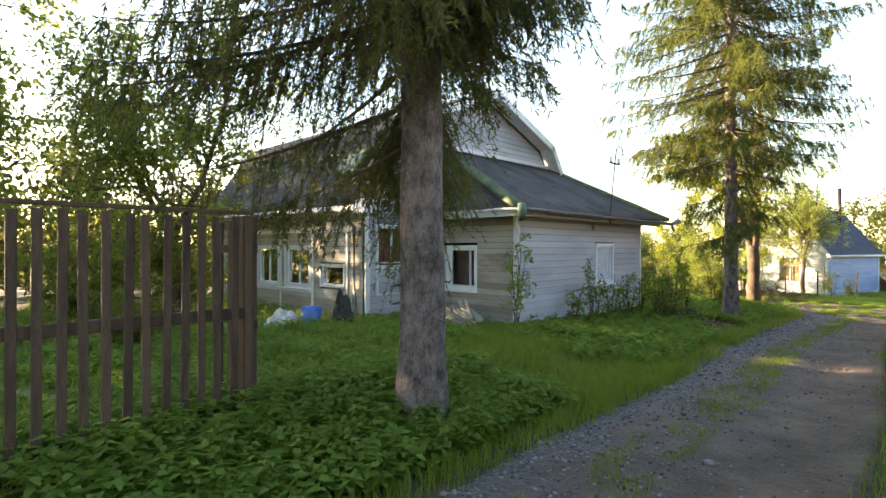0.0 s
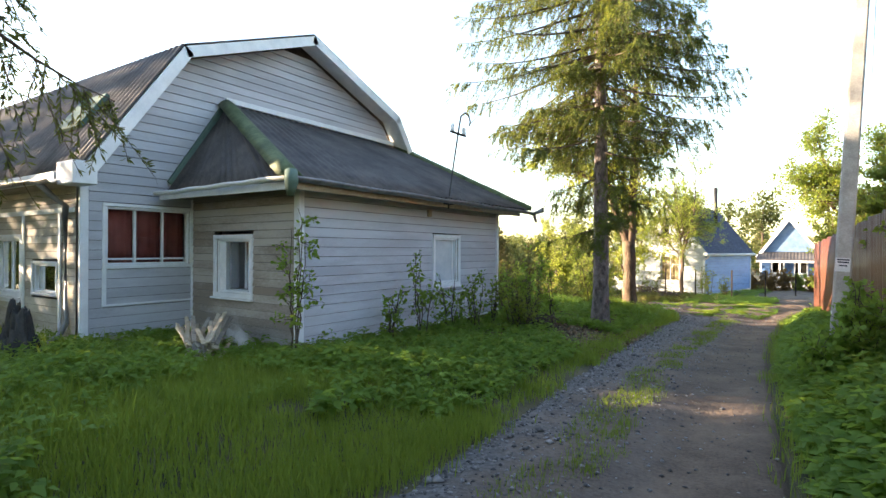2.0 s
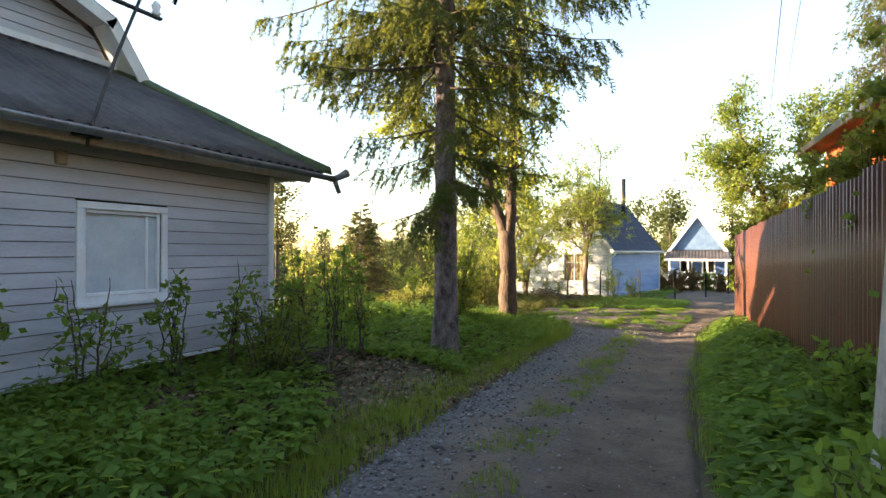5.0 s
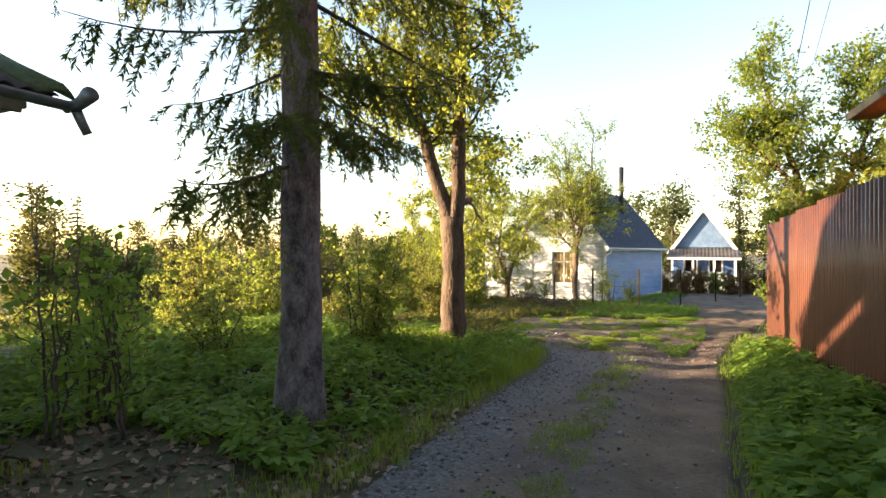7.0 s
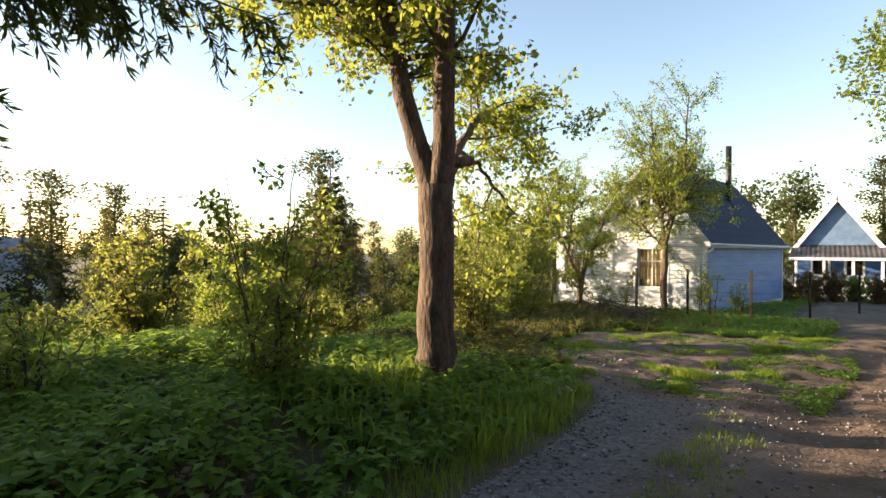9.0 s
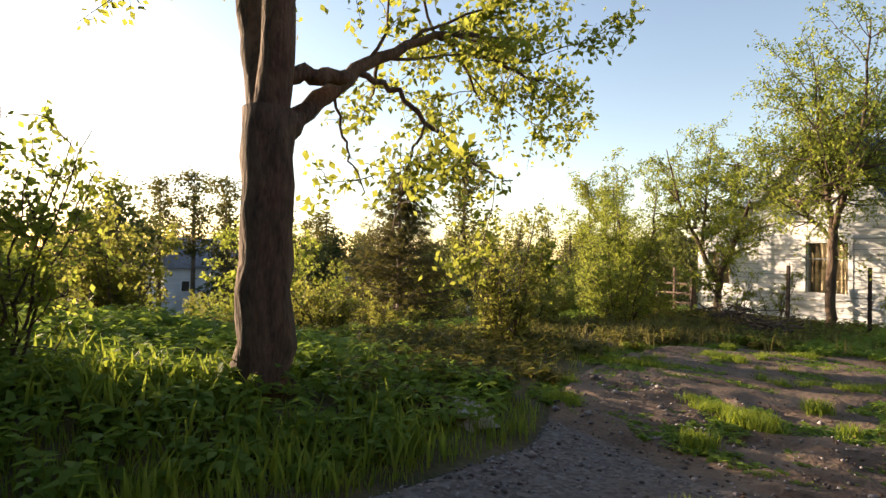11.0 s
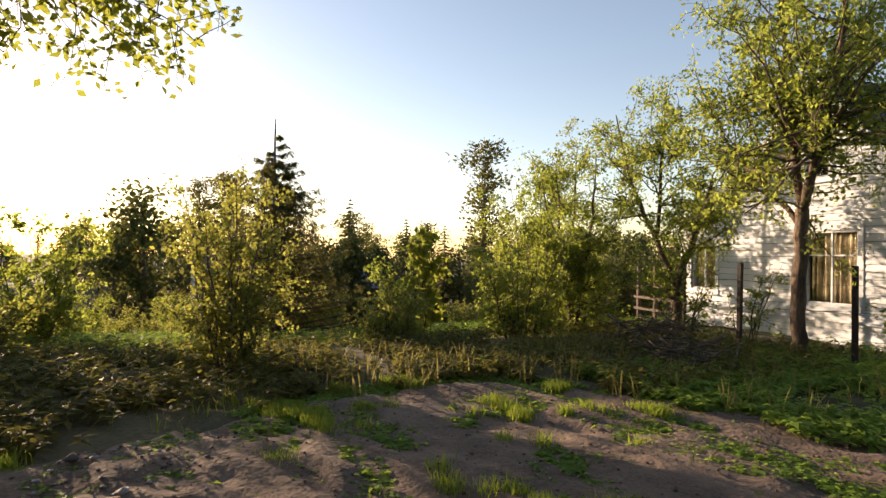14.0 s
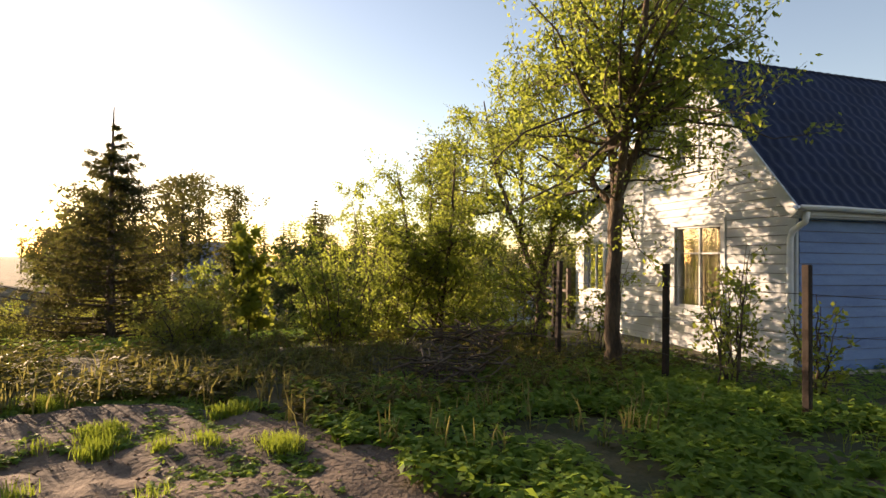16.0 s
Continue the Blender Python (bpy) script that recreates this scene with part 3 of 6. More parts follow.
def old_house():
    h = thing("house", -8.7, 8.5, 0, "old grey boarded house with gambrel gable and mossy dark roof", "house")
    h.matrix_world = Matrix.Identity(4)
    AX, AY0, AY1, MX, MY0, MY1 = -6.02, 8.5, 14.2, -8.7, 7.0, 14.7
    TOP = 2.2
    # annex walls
    east = wall_frame((AX, AY0), 90)
    south = wall_frame((MX, AY0 + 0.14), -3)
    L = AY1 - AY0
    plank_wall(h, east, 0.02, TOP, lambda z: (0.06, L - 0.05), [(3.17, 4.12, 0.66, 1.64)], M_siding, 0.136)
    SW = 2.684
    plank_wall(h, south, 0.0, TOP, lambda z: (0.04, SW - 0.06), [(0.66, 1.68, 0.62, 1.57)], M_siding_dirty)
    north = wall_frame((AX, AY1), 180)
    plank_wall(h, north, 0.02, TOP, lambda z: (0.05, 2.6), [], M_siding, 0.23)
    part("corner_board", bbox((-0.035, -0.06, -0.05), (0.06, 0.045, TOP), 0.005, east), M_trim, h, "white corner board")
    part("corner_board", bbox((L - 0.05, -0.06, -0.02), (L + 0.03, 0.04, TOP), 0.005, east), M_trim, h)
    part("corner_board", bbox((0.0, 0.0, 0.0), (0.04, 0.035, TOP - 0.05), 0.004, south), M_trim, h)
    part("drip_board", bbox((0.06, 0.0, -0.015), (L, 0.05, 0.018), 0.004, east), M_trim, h)
    for k in range(3):
        part("plinth_board", bbox((0.05, -0.1, -0.5 + k * 0.155), (L, -0.03 + 0.004 * k, -0.5 + k * 0.155 + 0.148), 0.008, east), M_plank_dark, h)
    # sheet before the glass, coloured like the sky's reflection
    window(h, east, 3.24, 4.05, 0.73, 1.57, mullions=(3.92,), fill="flat", fill_mat=M_sky_sheet, behind=-0.014)
    window(h, south, 0.73, 1.61, 0.69, 1.5, mullions=(1.3,), fill="folds", fill_mat=M_curtain_dark, deep=0.2)
    # added board imitates the deep reveal as seen at an angle
    part("reveal_board", bbox((0.766, -0.05, 0.727), (0.93, -0.02, 1.463), 0.004, south), M_trim, h, "white board standing in for the deep window reveal")
    # meter box and cable under the eave
    part("vent_box", bbox((2.98, 0.0, 1.95), (3.08, 0.06, 2.08), 0.01, east), M_soffit, h)
    # main gable wall facing the lane
    gable = wall_frame((MX, MY0), 90)
    rid, kn0, kn1 = 3.85, 1.25, 6.45

    def gable_edge(z):
        if z < 2.35:
            return 0.05, 7.65
        lo = float(np.interp(z, [2.35, 4.3, 5.32], [0.05, kn0, rid]))
        hi = float(np.interp(z, [2.35, 4.3, 5.32], [7.65, kn1, rid]))
        return lo, hi

    plank_wall(h, gable, -0.05, 5.32, gable_edge, [(0.27, 1.62, 1.07, 2.0)], M_siding, 0.136)
    window(h, gable, 0.31, 1.58, 1.11, 1.96, mullions=(0.74, 1.16), rails=(1.2,), fill="folds", fill_mat=M_curtain_r, sill=False, trim=0.05)
    part("corner_board", bbox((-0.04, -0.07, -0.05), (0.07, 0.045, 2.6), 0.005, gable), M_trim, h)
    for lo, hi in (((0.25, 0.02, 0.55), (0.31, 0.036, 1.06)), ((0.25, 0.02, 0.52), (1.62, 0.034, 0.55))):
        part("trim_strip", bbox(lo, hi, 0.004, gable), M_trim, h)
    # main wall with the glazed porch facing the yard
    yard = wall_frame((-15.4, MY0), 0)
    W = 6.7
    ops = [(5.1, 6.0, 0.64, 1.16), (3.62, 4.72, 0.58, 1.56), (2.28, 3.36, 0.58, 1.56), (0.85, 1.75, -0.1, 1.8)]
    plank_wall(h, yard, -0.1, 2.35, lambda z: (0.05, W - 0.05), ops, M_siding_cream)
    window(h, yard, 5.14, 5.96, 0.68, 1.12, fill="folds", fill_mat=M_curtain_g, sill=False, trim=0.04)
    window(h, yard, 3.68, 4.66, 0.64, 1.5, mullions=(4.17,), fill="folds", fill_mat=M_curtain_b)
    window(h, yard, 2.34, 3.3, 0.64, 1.5, mullions=(2.8,), fill="folds", fill_mat=M_curtain_b)
    door = bmesh.new()
    box(door, (0.87, -0.07, -0.08), (1.73, -0.03, 1.78), 0.006, yard)
    door = part("door", door, M_wood_grey, h, "weathered wooden porch door")
    part("door_handle", bbox((1.6, -0.03, 0.85), (1.64, 0.03, 0.97), 0.008, yard), M_steel, door)
    for s in (0.78, 1.8, 2.2, 3.45, 4.82, 6.1):
        part("post_strip", bbox((s - 0.035, 0.02, 0.0 if s > 2 else -0.08), (s + 0.035, 0.042, 1.9), 0.004, yard), M_trim, h)
    part("trim_strip", bbox((0.8, 0.022, 1.86), (6.55, 0.046, 1.93), 0.004, yard), M_trim, h)
    for s, e in ((2.28, 4.75),):
        part("trim_strip", bbox((s, 0.022, 0.48), (e, 0.045, 0.54), 0.004, yard), M_trim, h)
    part("corner_board", bbox((W - 0.07, 0.0, -0.05), (W + 0.0, 0.04, 2.35), 0.005, yard), M_trim, h)
    # far walls close the house
    far = wall_frame((-15.4, MY1), -90)
    part("wall", bbox((0, -0.1, -0.3), (7.7, 0, 2.4), 0, far), M_siding, h)
    part("wall", bbox((-15.4, MY1 - 0.1, -0.3), (MX - 0.14, MY1, 2.4), 0), M_siding, h)
    # floors and ceiling take the near-black colour of unlit rooms
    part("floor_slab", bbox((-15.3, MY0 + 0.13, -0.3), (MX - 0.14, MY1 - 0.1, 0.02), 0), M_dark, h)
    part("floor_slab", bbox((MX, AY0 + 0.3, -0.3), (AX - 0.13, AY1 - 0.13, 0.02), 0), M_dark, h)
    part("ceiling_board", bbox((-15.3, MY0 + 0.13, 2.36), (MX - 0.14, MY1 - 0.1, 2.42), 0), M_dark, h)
    # gambrel roof over the main house
    ROX, WX = -8.22, -15.8
    prof = [(6.72, 2.36), (8.18, 4.46), (10.85, 5.5), (13.52, 4.46), (14.98, 2.36)]
    for (y0, z0), (y1, z1) in zip(prof, prof[1:]):
        sheet_roof(h, (WX, y0, z0), (ROX, y0, z0), (ROX, y1, z1), (WX, y1, z1), M_roof_grey, label="dark weathered corrugated roof slope")
        # verge boards and the boxed soffit behind them
        d = Vector((0, y1 - y0, z1 - z0)).normalized()
        bm = bmesh.new()
        for x0, x1, hgt, lift in ((ROX - 0.01, ROX + 0.022, 0.17, 0.0), (MX + 0.03, ROX - 0.015, 0.022, -0.06)):
            c = []
            for x in (x0, x1):
                for yy, zz in ((y0, z0), (y1, z1)):
                    top = Vector((x, yy, zz)) + Vector((0, d.z, -d.y)) * (0.03 - lift)
                    low = top + Vector((0, d.z, -d.y)) * hgt
                    c.append((bm.verts.new(top), bm.verts.new(low)))
            (a0, a1), (b0, b1), (c0, c1), (e0, e1) = c
            for fc in ((a0, a1, b1, b0), (c0, e0, e1, c1), (a0, b0, e0, c0), (a1, c1, e1, b1), (a0, c0, c1, a1), (b0, b1, e1, e0)):
                bm.faces.new(fc)
        bmesh.ops.recalc_face_normals(bm, faces=bm.faces)
        part("verge_board", bm, M_trim, h, "white verge board and soffit")
    # blocked eave end
    bm = bmesh.new()
    box(bm, (MX + 0.03, 6.68, 2.2), (ROX + 0.02, 6.98, 2.5), 0.01)
    part("eave_box", bm, M_trim, h, "white painted eave end")
    part("fascia", bbox((WX, 6.66, 2.24), (MX, 6.7, 2.38), 0.006), M_trim, h)
    part("soffit", bbox((WX, 6.7, 2.22), (MX, 7.0, 2.25), 0), M_soffit, h)
    gutter(h, (WX, 6.6, 2.34), (MX + 0.1, 6.6, 2.28), M_gutter)
    pipe(h, [(-9.05, 6.62, 2.24), (-9.05, 6.75, 2.1), (-9.0, 6.92, 1.95), (-9.0, 6.93, 0.3), (-9.02, 6.85, 0.12), (-9.05, 6.7, 0.02)], 0.042, M_gutter, "downpipe")
    # skylight hatch in the lower slope
    bm = bbox((-0.4, -0.35, 0), (0.4, 0.35, 0.07), 0.01, pose(-9.7, 7.45, 3.42, 55, 0, 0))
    part("roof_hatch", bm, M_green_tin, h, "green tin roof hatch")
    # annex roof: three slopes with mossy hips
    E0, E1, EZ = (-5.55, 7.98), (-5.42, 14.66), 2.25
    P0, P1, PZ = (-8.66, 9.25), (-8.66, 13.9), 3.85
    sheet_roof(h, (*E0, EZ), (*E1, EZ), (*P1, PZ), (*P0, PZ), M_roof_grey, 0.035, 0.15, ragged=0.012, label="dark mossy corrugated lean-to roof")
    sheet_roof(h, (-8.66, 8.2, EZ + 0.02), (*E0, EZ), (*P0, PZ), (-8.66, 9.245, PZ), M_roof_grey, 0.035, 0.15, label="dark corrugated hip slope")
    sheet_roof(h, (*E1, EZ), (-8.66, 14.6, EZ), (-8.66, 13.905, PZ), (*P1, PZ), M_roof_grey, 0.035, 0.15)
    for p, q in (((*E0, EZ), (*P0, PZ)), ((*E1, EZ), (*P1, PZ))):
        p, q = Vector(p), Vector(q)
        d = (q - p).normalized()
        up = d.cross(Vector((0, 0, 1))).cross(d).normalized()
        sd = d.cross(up)
        bm = bmesh.new()
        rows = []
        for k in range(9):
            c = p + (q - p) * (k / 8)
            rows.append([bm.verts.new(c + sd * w + up * (hh + random.uniform(-0.006, 0.006))) for w, hh in ((-0.17, -0.02), (-0.08, 0.05), (0.0, 0.085), (0.08, 0.05), (0.17, -0.02), (0.0, 0.03))])
        for a, b in zip(rows, rows[1:]):
            for i in range(6):
                bm.faces.new((a[i], a[(i + 1) % 6], b[(i + 1) % 6], b[i]))
        bm.faces.new(rows[0]), bm.faces.new(rows[-1][::-1])
        bmesh.ops.recalc_face_normals(bm, faces=bm.faces)
        part("hip_cap", bm, M_moss, h, "mossy green hip cap", True)
    beam(h, (-8.64, 8.22, EZ + 0.12), (-8.64, 9.25, PZ + 0.06), 0.04, 0.1, M_green_tin, "flashing", "pale green roof flashing")
    beam(h, (-8.64, 9.2, PZ + 0.06), (-8.64, 13.9, PZ + 0.06), 0.04, 0.09, M_trim, "flashing")
    part("fascia", bbox((-5.62, 8.0, 2.1), (-5.585, 14.5, 2.22), 0.005), M_soffit, h)
    part("fascia", bbox((-8.6, 8.03, 2.1), (-5.63, 8.06, 2.2), 0.005), M_trim, h)
    part("soffit", bbox((-6.0, 8.45, 2.16), (-5.63, 14.5, 2.185), 0), M_soffit, h)
    part("soffit", bbox((-8.6, 8.07, 2.16), (-5.63, 8.44, 2.184), 0), M_soffit, h)
    part("soffit", bbox((-8.6, 14.06, 2.16), (-6.0, 14.5, 2.184), 0), M_soffit, h)
    part("rafter_end", bbox((-8.6, 14.5, 2.14), (-5.6, 14.54, 2.24), 0.005), M_soffit, h)
    gutter(h, (-5.5, 7.95, 2.24), (-5.37, 14.76, 2.2), M_gutter, 0.065)
    gutter(h, (-8.5, 7.93, 2.2), (-5.6, 7.93, 2.25), M_trim, 0.055)
    pipe(h, [(-5.42, 14.7, 2.16), (-5.3, 14.74, 2.19), (-5.14, 14.72, 2.24)], [0.04, 0.045, 0.06], M_gutter, "gutter_spout")
    pipe(h, [(-5.37, 14.74, 2.18), (-5.36, 14.78, 2.08), (-5.34, 14.82, 1.98)], [0.04, 0.036, 0.034], M_gutter, "gutter_spout")
    pipe(h, [(-5.52, 7.93, 2.3), (-5.48, 7.9, 2.18), (-5.55, 7.95, 2.02)], [0.075, 0.085, 0.05], M_green_tin, "gutter_hopper", label="green tin gutter hopper")
    return h


def service_mast():
    """The bent pipe with insulators that brings the cable to the eave."""
    t = thing("service_mast", -5.62, 11.5, 2.2, "bent steel service mast with porcelain insulators on the eave", "service mast")
    base = Vector((-5.62, 11.5, 2.2))
    pts = [(0.06, 0.0, -0.12), (0.05, 0.02, 0.0), (-0.02, 0.3, 0.75), (-0.1, 0.62, 1.5), (-0.13, 0.72, 1.68), (-0.12, 0.84, 1.77), (-0.1, 0.95, 1.74), (-0.09, 1.0, 1.62), (-0.1, 0.98, 1.54)]
    pipe(t, pts, 0.016, M_steel, "pipe", 8)
    part("bracket", bbox((-0.04, -0.12, -0.05), (0.1, 0.12, 0.05), 0.01), M_steel, t)
    part("crossarm", bbox((-0.115, 0.3, 1.3), (-0.065, 0.82, 1.33), 0.006), M_steel, t)
    for y in (0.36, 0.76):
        tb = Tubes()
        tb.add([(-0.09, y, 1.32), (-0.09, y, 1.36), (-0.09, y, 1.38), (-0.09, y, 1.43), (-0.09, y, 1.47)], [0.03, 0.045, 0.03, 0.045, 0.02], 10)
        child("insulator", tb.mesh("insulator", M_porcelain), t, "white porcelain insulator")


def white_house():
    h = thing("house", -4.4, 34.0, -1.2, "white boarded house with blue side wall and steep blue metal roof", "house")
    h.matrix_world = Matrix.Identity(4)
    ANG = -11.0
    a = radians(ANG)
    O = Vector((-4.4, 34.0, 0))
    u = Vector((math.cos(a), math.sin(a), 0))
    left = O - u * 5.55
    front = wall_frame((left.x, left.y), ANG)
    W, BASE = 5.55, -0.95
    sx = lambda s: W - s

    def edge(z):
        hi = W if z < 1.3 else W - (z - 1.3) * 1.95 / 2.55
        lo = 0.0 if z < 1.42 else (z - 1.42) / 0.42 if z < 2.3 else 2.1 + (z - 2.3) * 1.5 / 1.55
        return lo + 0.02, max(hi - 0.02, lo + 0.04)

    plank_wall(h, front, BASE, 3.8, edge, [(sx(2.3), sx(1.22), -0.3, 1.1), (sx(5.2), sx(4.38), -0.2, 0.9), (sx(2.25), sx(1.75), 2.0, 2.75)], M_siding_w, 0.13)
    window(h, front, sx(2.26), sx(1.26), -0.26, 1.06, mullions=(sx(1.76),), rails=(0.62,), fill="folds", fill_mat=M_curtain_b, mat=M_siding_w, trim=0.1)
    window(h, front, sx(5.16), sx(4.42), -0.16, 0.86, mullions=(sx(4.79),), fill="folds", fill_mat=M_curtain_b, mat=M_siding_w, trim=0.1)
    # gable window: near-black sheet behind the glass as the room's dark
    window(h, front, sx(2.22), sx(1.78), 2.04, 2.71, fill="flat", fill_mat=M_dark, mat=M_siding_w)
    part("plinth", bbox((0.0, -0.2, BASE - 0.8), (W + 0.02, 0.04, BASE), 0.01, front), M_plinth, h, "cream plastered plinth")
    part("plinth_ledge", bbox((0.0, 0.0, -0.56), (W, 0.05, -0.5), 0.006, front), M_siding_w, h)
    part("corner_board", bbox((W - 0.1, 0.0, BASE), (W + 0.03, 0.045, 1.3), 0.006, front), M_siding_w, h)
    side = wall_frame((O.x, O.y), ANG + 90)
    LEN = 8.0
    plank_wall(h, side, BASE, 1.32, lambda z: (0.03, LEN), [], M_siding_b, 0.14)
    part("plinth", bbox((0.0, -0.2, BASE - 0.8), (LEN, 0.03, BASE), 0.01, side), M_plinth, h)
    part("corner_board", bbox((LEN - 0.08, 0.0, BASE), (LEN + 0.02, 0.04, 1.3), 0.006, side), M_siding_w, h)
    # blind walls at the back
    lw = wall_frame((left.x, left.y), ANG + 90)
    part("wall", bbox((0.13, 0.0, BASE - 0.7), (LEN, 0.12, 1.4), 0, lw), M_siding_w, h)
    part("wall", bbox((-0.0, -LEN, BASE - 0.7), (W, -LEN + 0.12, 1.3), 0, front), M_siding_w, h)
    part("floor_slab", bbox((0.1, -LEN + 0.1, BASE - 0.3), (W - 0.1, -0.15, BASE - 0.02), 0, front), M_dark, h)
    part("ceiling_board", bbox((0.1, -LEN + 0.1, 1.2), (W - 0.1, -0.15, 1.26), 0, front), M_dark, h)
    F = lambda s, d, z: tuple(front @ Vector((s, d, z)))
    R = W - 1.95
    sheet_roof(h, F(W + 0.2, 0.25, 1.16), F(W + 0.2, -LEN - 0.3, 1.16), F(R, -LEN - 0.3, 3.92), F(R, 0.25, 3.92), M_roof_blue, 0.02, 0.2, 0.01, "dark blue tile-profiled metal roof", courses=10)
    sheet_roof(h, F(R - 1.55, 0.25, 2.28), F(R - 1.55, -LEN - 0.3, 2.28), F(R, -LEN - 0.3, 3.92), F(R, 0.25, 3.92), M_roof_blue, 0.02, 0.2, 0.01)
    sheet_roof(h, F(-0.2, 0.25, 1.38), F(-0.2, -LEN - 0.3, 1.38), F(R - 1.5, -LEN - 0.3, 2.36), F(R - 1.5, 0.25, 2.36), M_roof_blue, 0.02, 0.2, 0.01)
    for p, q in ((F(W + 0.2, 0.24, 1.1), F(R, 0.24, 3.84)), (F(R, 0.24, 3.84), F(R - 1.55, 0.24, 2.2)), (F(R - 1.5, 0.24, 2.28), F(-0.2, 0.24, 1.3))):
        beam(h, p, q, 0.03, 0.15, M_siding_w, "verge_board", "white verge board")
    part("fascia", bbox((W + 0.17, -LEN - 0.28, 1.08), (W + 0.2, 0.22, 1.2), 0.005, front), M_siding_w, h)
    part("soffit", bbox((W + 0.005, -LEN - 0.28, 1.06), (W + 0.17, 0.22, 1.085), 0, front), M_siding_w, h)
    gutter(h, F(W + 0.26, 0.3, 1.2), F(W + 0.26, -LEN - 0.25, 1.15), M_trim, 0.06)
    pipe(h, [F(W + 0.24, 0.12, 1.12), F(W + 0.2, 0.1, 1.0), F(W + 0.02, 0.09, 0.9), F(W - 0.02, 0.09, 0.8), F(W - 0.02, 0.09, -0.9), F(W - 0.02, 0.16, -1.0)], 0.04, M_trim, "downpipe", label="white downpipe")
    pipe(h, [F(W - 1.25, -5.6, 2.5), F(W - 1.25, -5.6, 5.15)], 0.11, M_steel, "chimney_pipe", 14, "tall dark steel stove pipe")
    pipe(h, [F(W - 1.25, -5.6, 2.7), F(W - 1.25, -5.6, 2.95)], [0.24, 0.13], M_roof_blue, "chimney_collar", 14)
    # open porch with rails beside the house
    for k, (s, d) in enumerate(((-1.5, 0.1), (-0.75, 0.15), (-0.12, 0.12))):
        part("porch_post", bbox((s - 0.04, d - 0.04, -1.6), (s + 0.04, d + 0.04, 0.3), 0.006, front), M_wood_brown, h)
    for z in (-0.25, -0.55, -0.85):
        part("porch_rail", bbox((-1.6, 0.16, z), (-0.05, 0.185, z + 0.07), 0.006, front), M_wood_brown, h)


def little_house():
    h = thing("house", -0.9, 50.0, -1.5, "small pale blue gabled house with a white porch", "house")
    m = wall_frame((-2.62, 49.5), 0)
    loc = pose(-0.9, 50.0, -1.5).inverted() @ m
    W = 3.4
    plank_wall(h, loc, -1.3, 3.4, lambda z: (0.0, W) if z < 1.2 else ((z - 1.2) * 1.7 / 2.4, W - (z - 1.2) * 1.7 / 2.4), [(0.6, 1.4, -0.3, 0.6), (2.0, 2.8, -0.3, 0.6)], M_siding_b, 0.2)
    # both windows backed by sheets coloured as dark rooms
    window(h, loc, 0.65, 1.35, -0.25, 0.55, fill="flat", fill_mat=M_dark)
    window(h, loc, 2.05, 2.75, -0.25, 0.55, fill="flat", fill_mat=M_dark)
    gb2 = bmesh.new()
    v = [gb2.verts.new(loc @ Vector(p)) for p in ((0.1, 0.025, 1.3), (W - 0.1, 0.025, 1.3), (W / 2, 0.025, 3.55), (0.1, 0.05, 1.3), (W - 0.1, 0.05, 1.3), (W / 2, 0.05, 3.55))]
    for f in ((0, 2, 1), (3, 4, 5), (0, 1, 4, 3), (1, 2, 5, 4), (2, 0, 3, 5)):
        gb2.faces.new([v[i] for i in f])
    part("gable_cladding", gb2, node_mat("pale_blue_cladding", (0.09, 0.17, 0.29), 0.6, 0, (0.15, 0.25, 0.38), 2, 4, 30), h, "pale blue gable cladding")
    part("wall", bbox((0, -6, -1.4), (0.1, -0.12, 1.0), 0, loc), M_siding_b, h)
    part("wall", bbox((W - 0.1, -6, -1.4), (W, -0.12, 1.0), 0, loc), M_siding_b, h)
    P = lambda s, d, z: tuple(loc @ Vector((s, d, z)))
    sheet_roof(h, P(-0.3, 0.3, 0.95), P(-0.3, -6, 0.95), P(W / 2, -6, 3.75), P(W / 2, 0.3, 3.75), M_roof_grey, 0.02, 0.25)
    sheet_roof(h, P(W + 0.3, 0.3, 0.95), P(W + 0.3, -6, 0.95), P(W / 2, -6, 3.75), P(W / 2, 0.3, 3.75), M_roof_grey, 0.02, 0.25)
    for s in (-0.3, W + 0.3):
        beam(h, P(s, 0.3, 0.87), P(W / 2, 0.3, 3.68), 0.04, 0.2, M_trim, "verge_board")
    sheet_roof(h, P(-0.3, 1.6, 0.68), P(W + 0.3, 1.6, 0.68), P(W + 0.2, 0.055, 1.28), P(-0.2, 0.055, 1.28), M_roof_grey, 0.02, 0.2, 0.01, "grey porch roof")
    for s in (0.0, 1.15, 2.3, W):
        part("porch_post", bbox((s - 0.06, 1.4, -1.4), (s + 0.06, 1.52, 0.66), 0.008, loc), M_trim, h)
    part("porch_wall", bbox((0.06, 1.4, -1.4), (W - 0.06, 1.46, -0.35), 0.01, loc), M_siding_w, h)
    part("fascia", bbox((-0.3, 1.6, 0.54), (W + 0.3, 1.63, 0.68), 0.01, loc), M_trim, h)


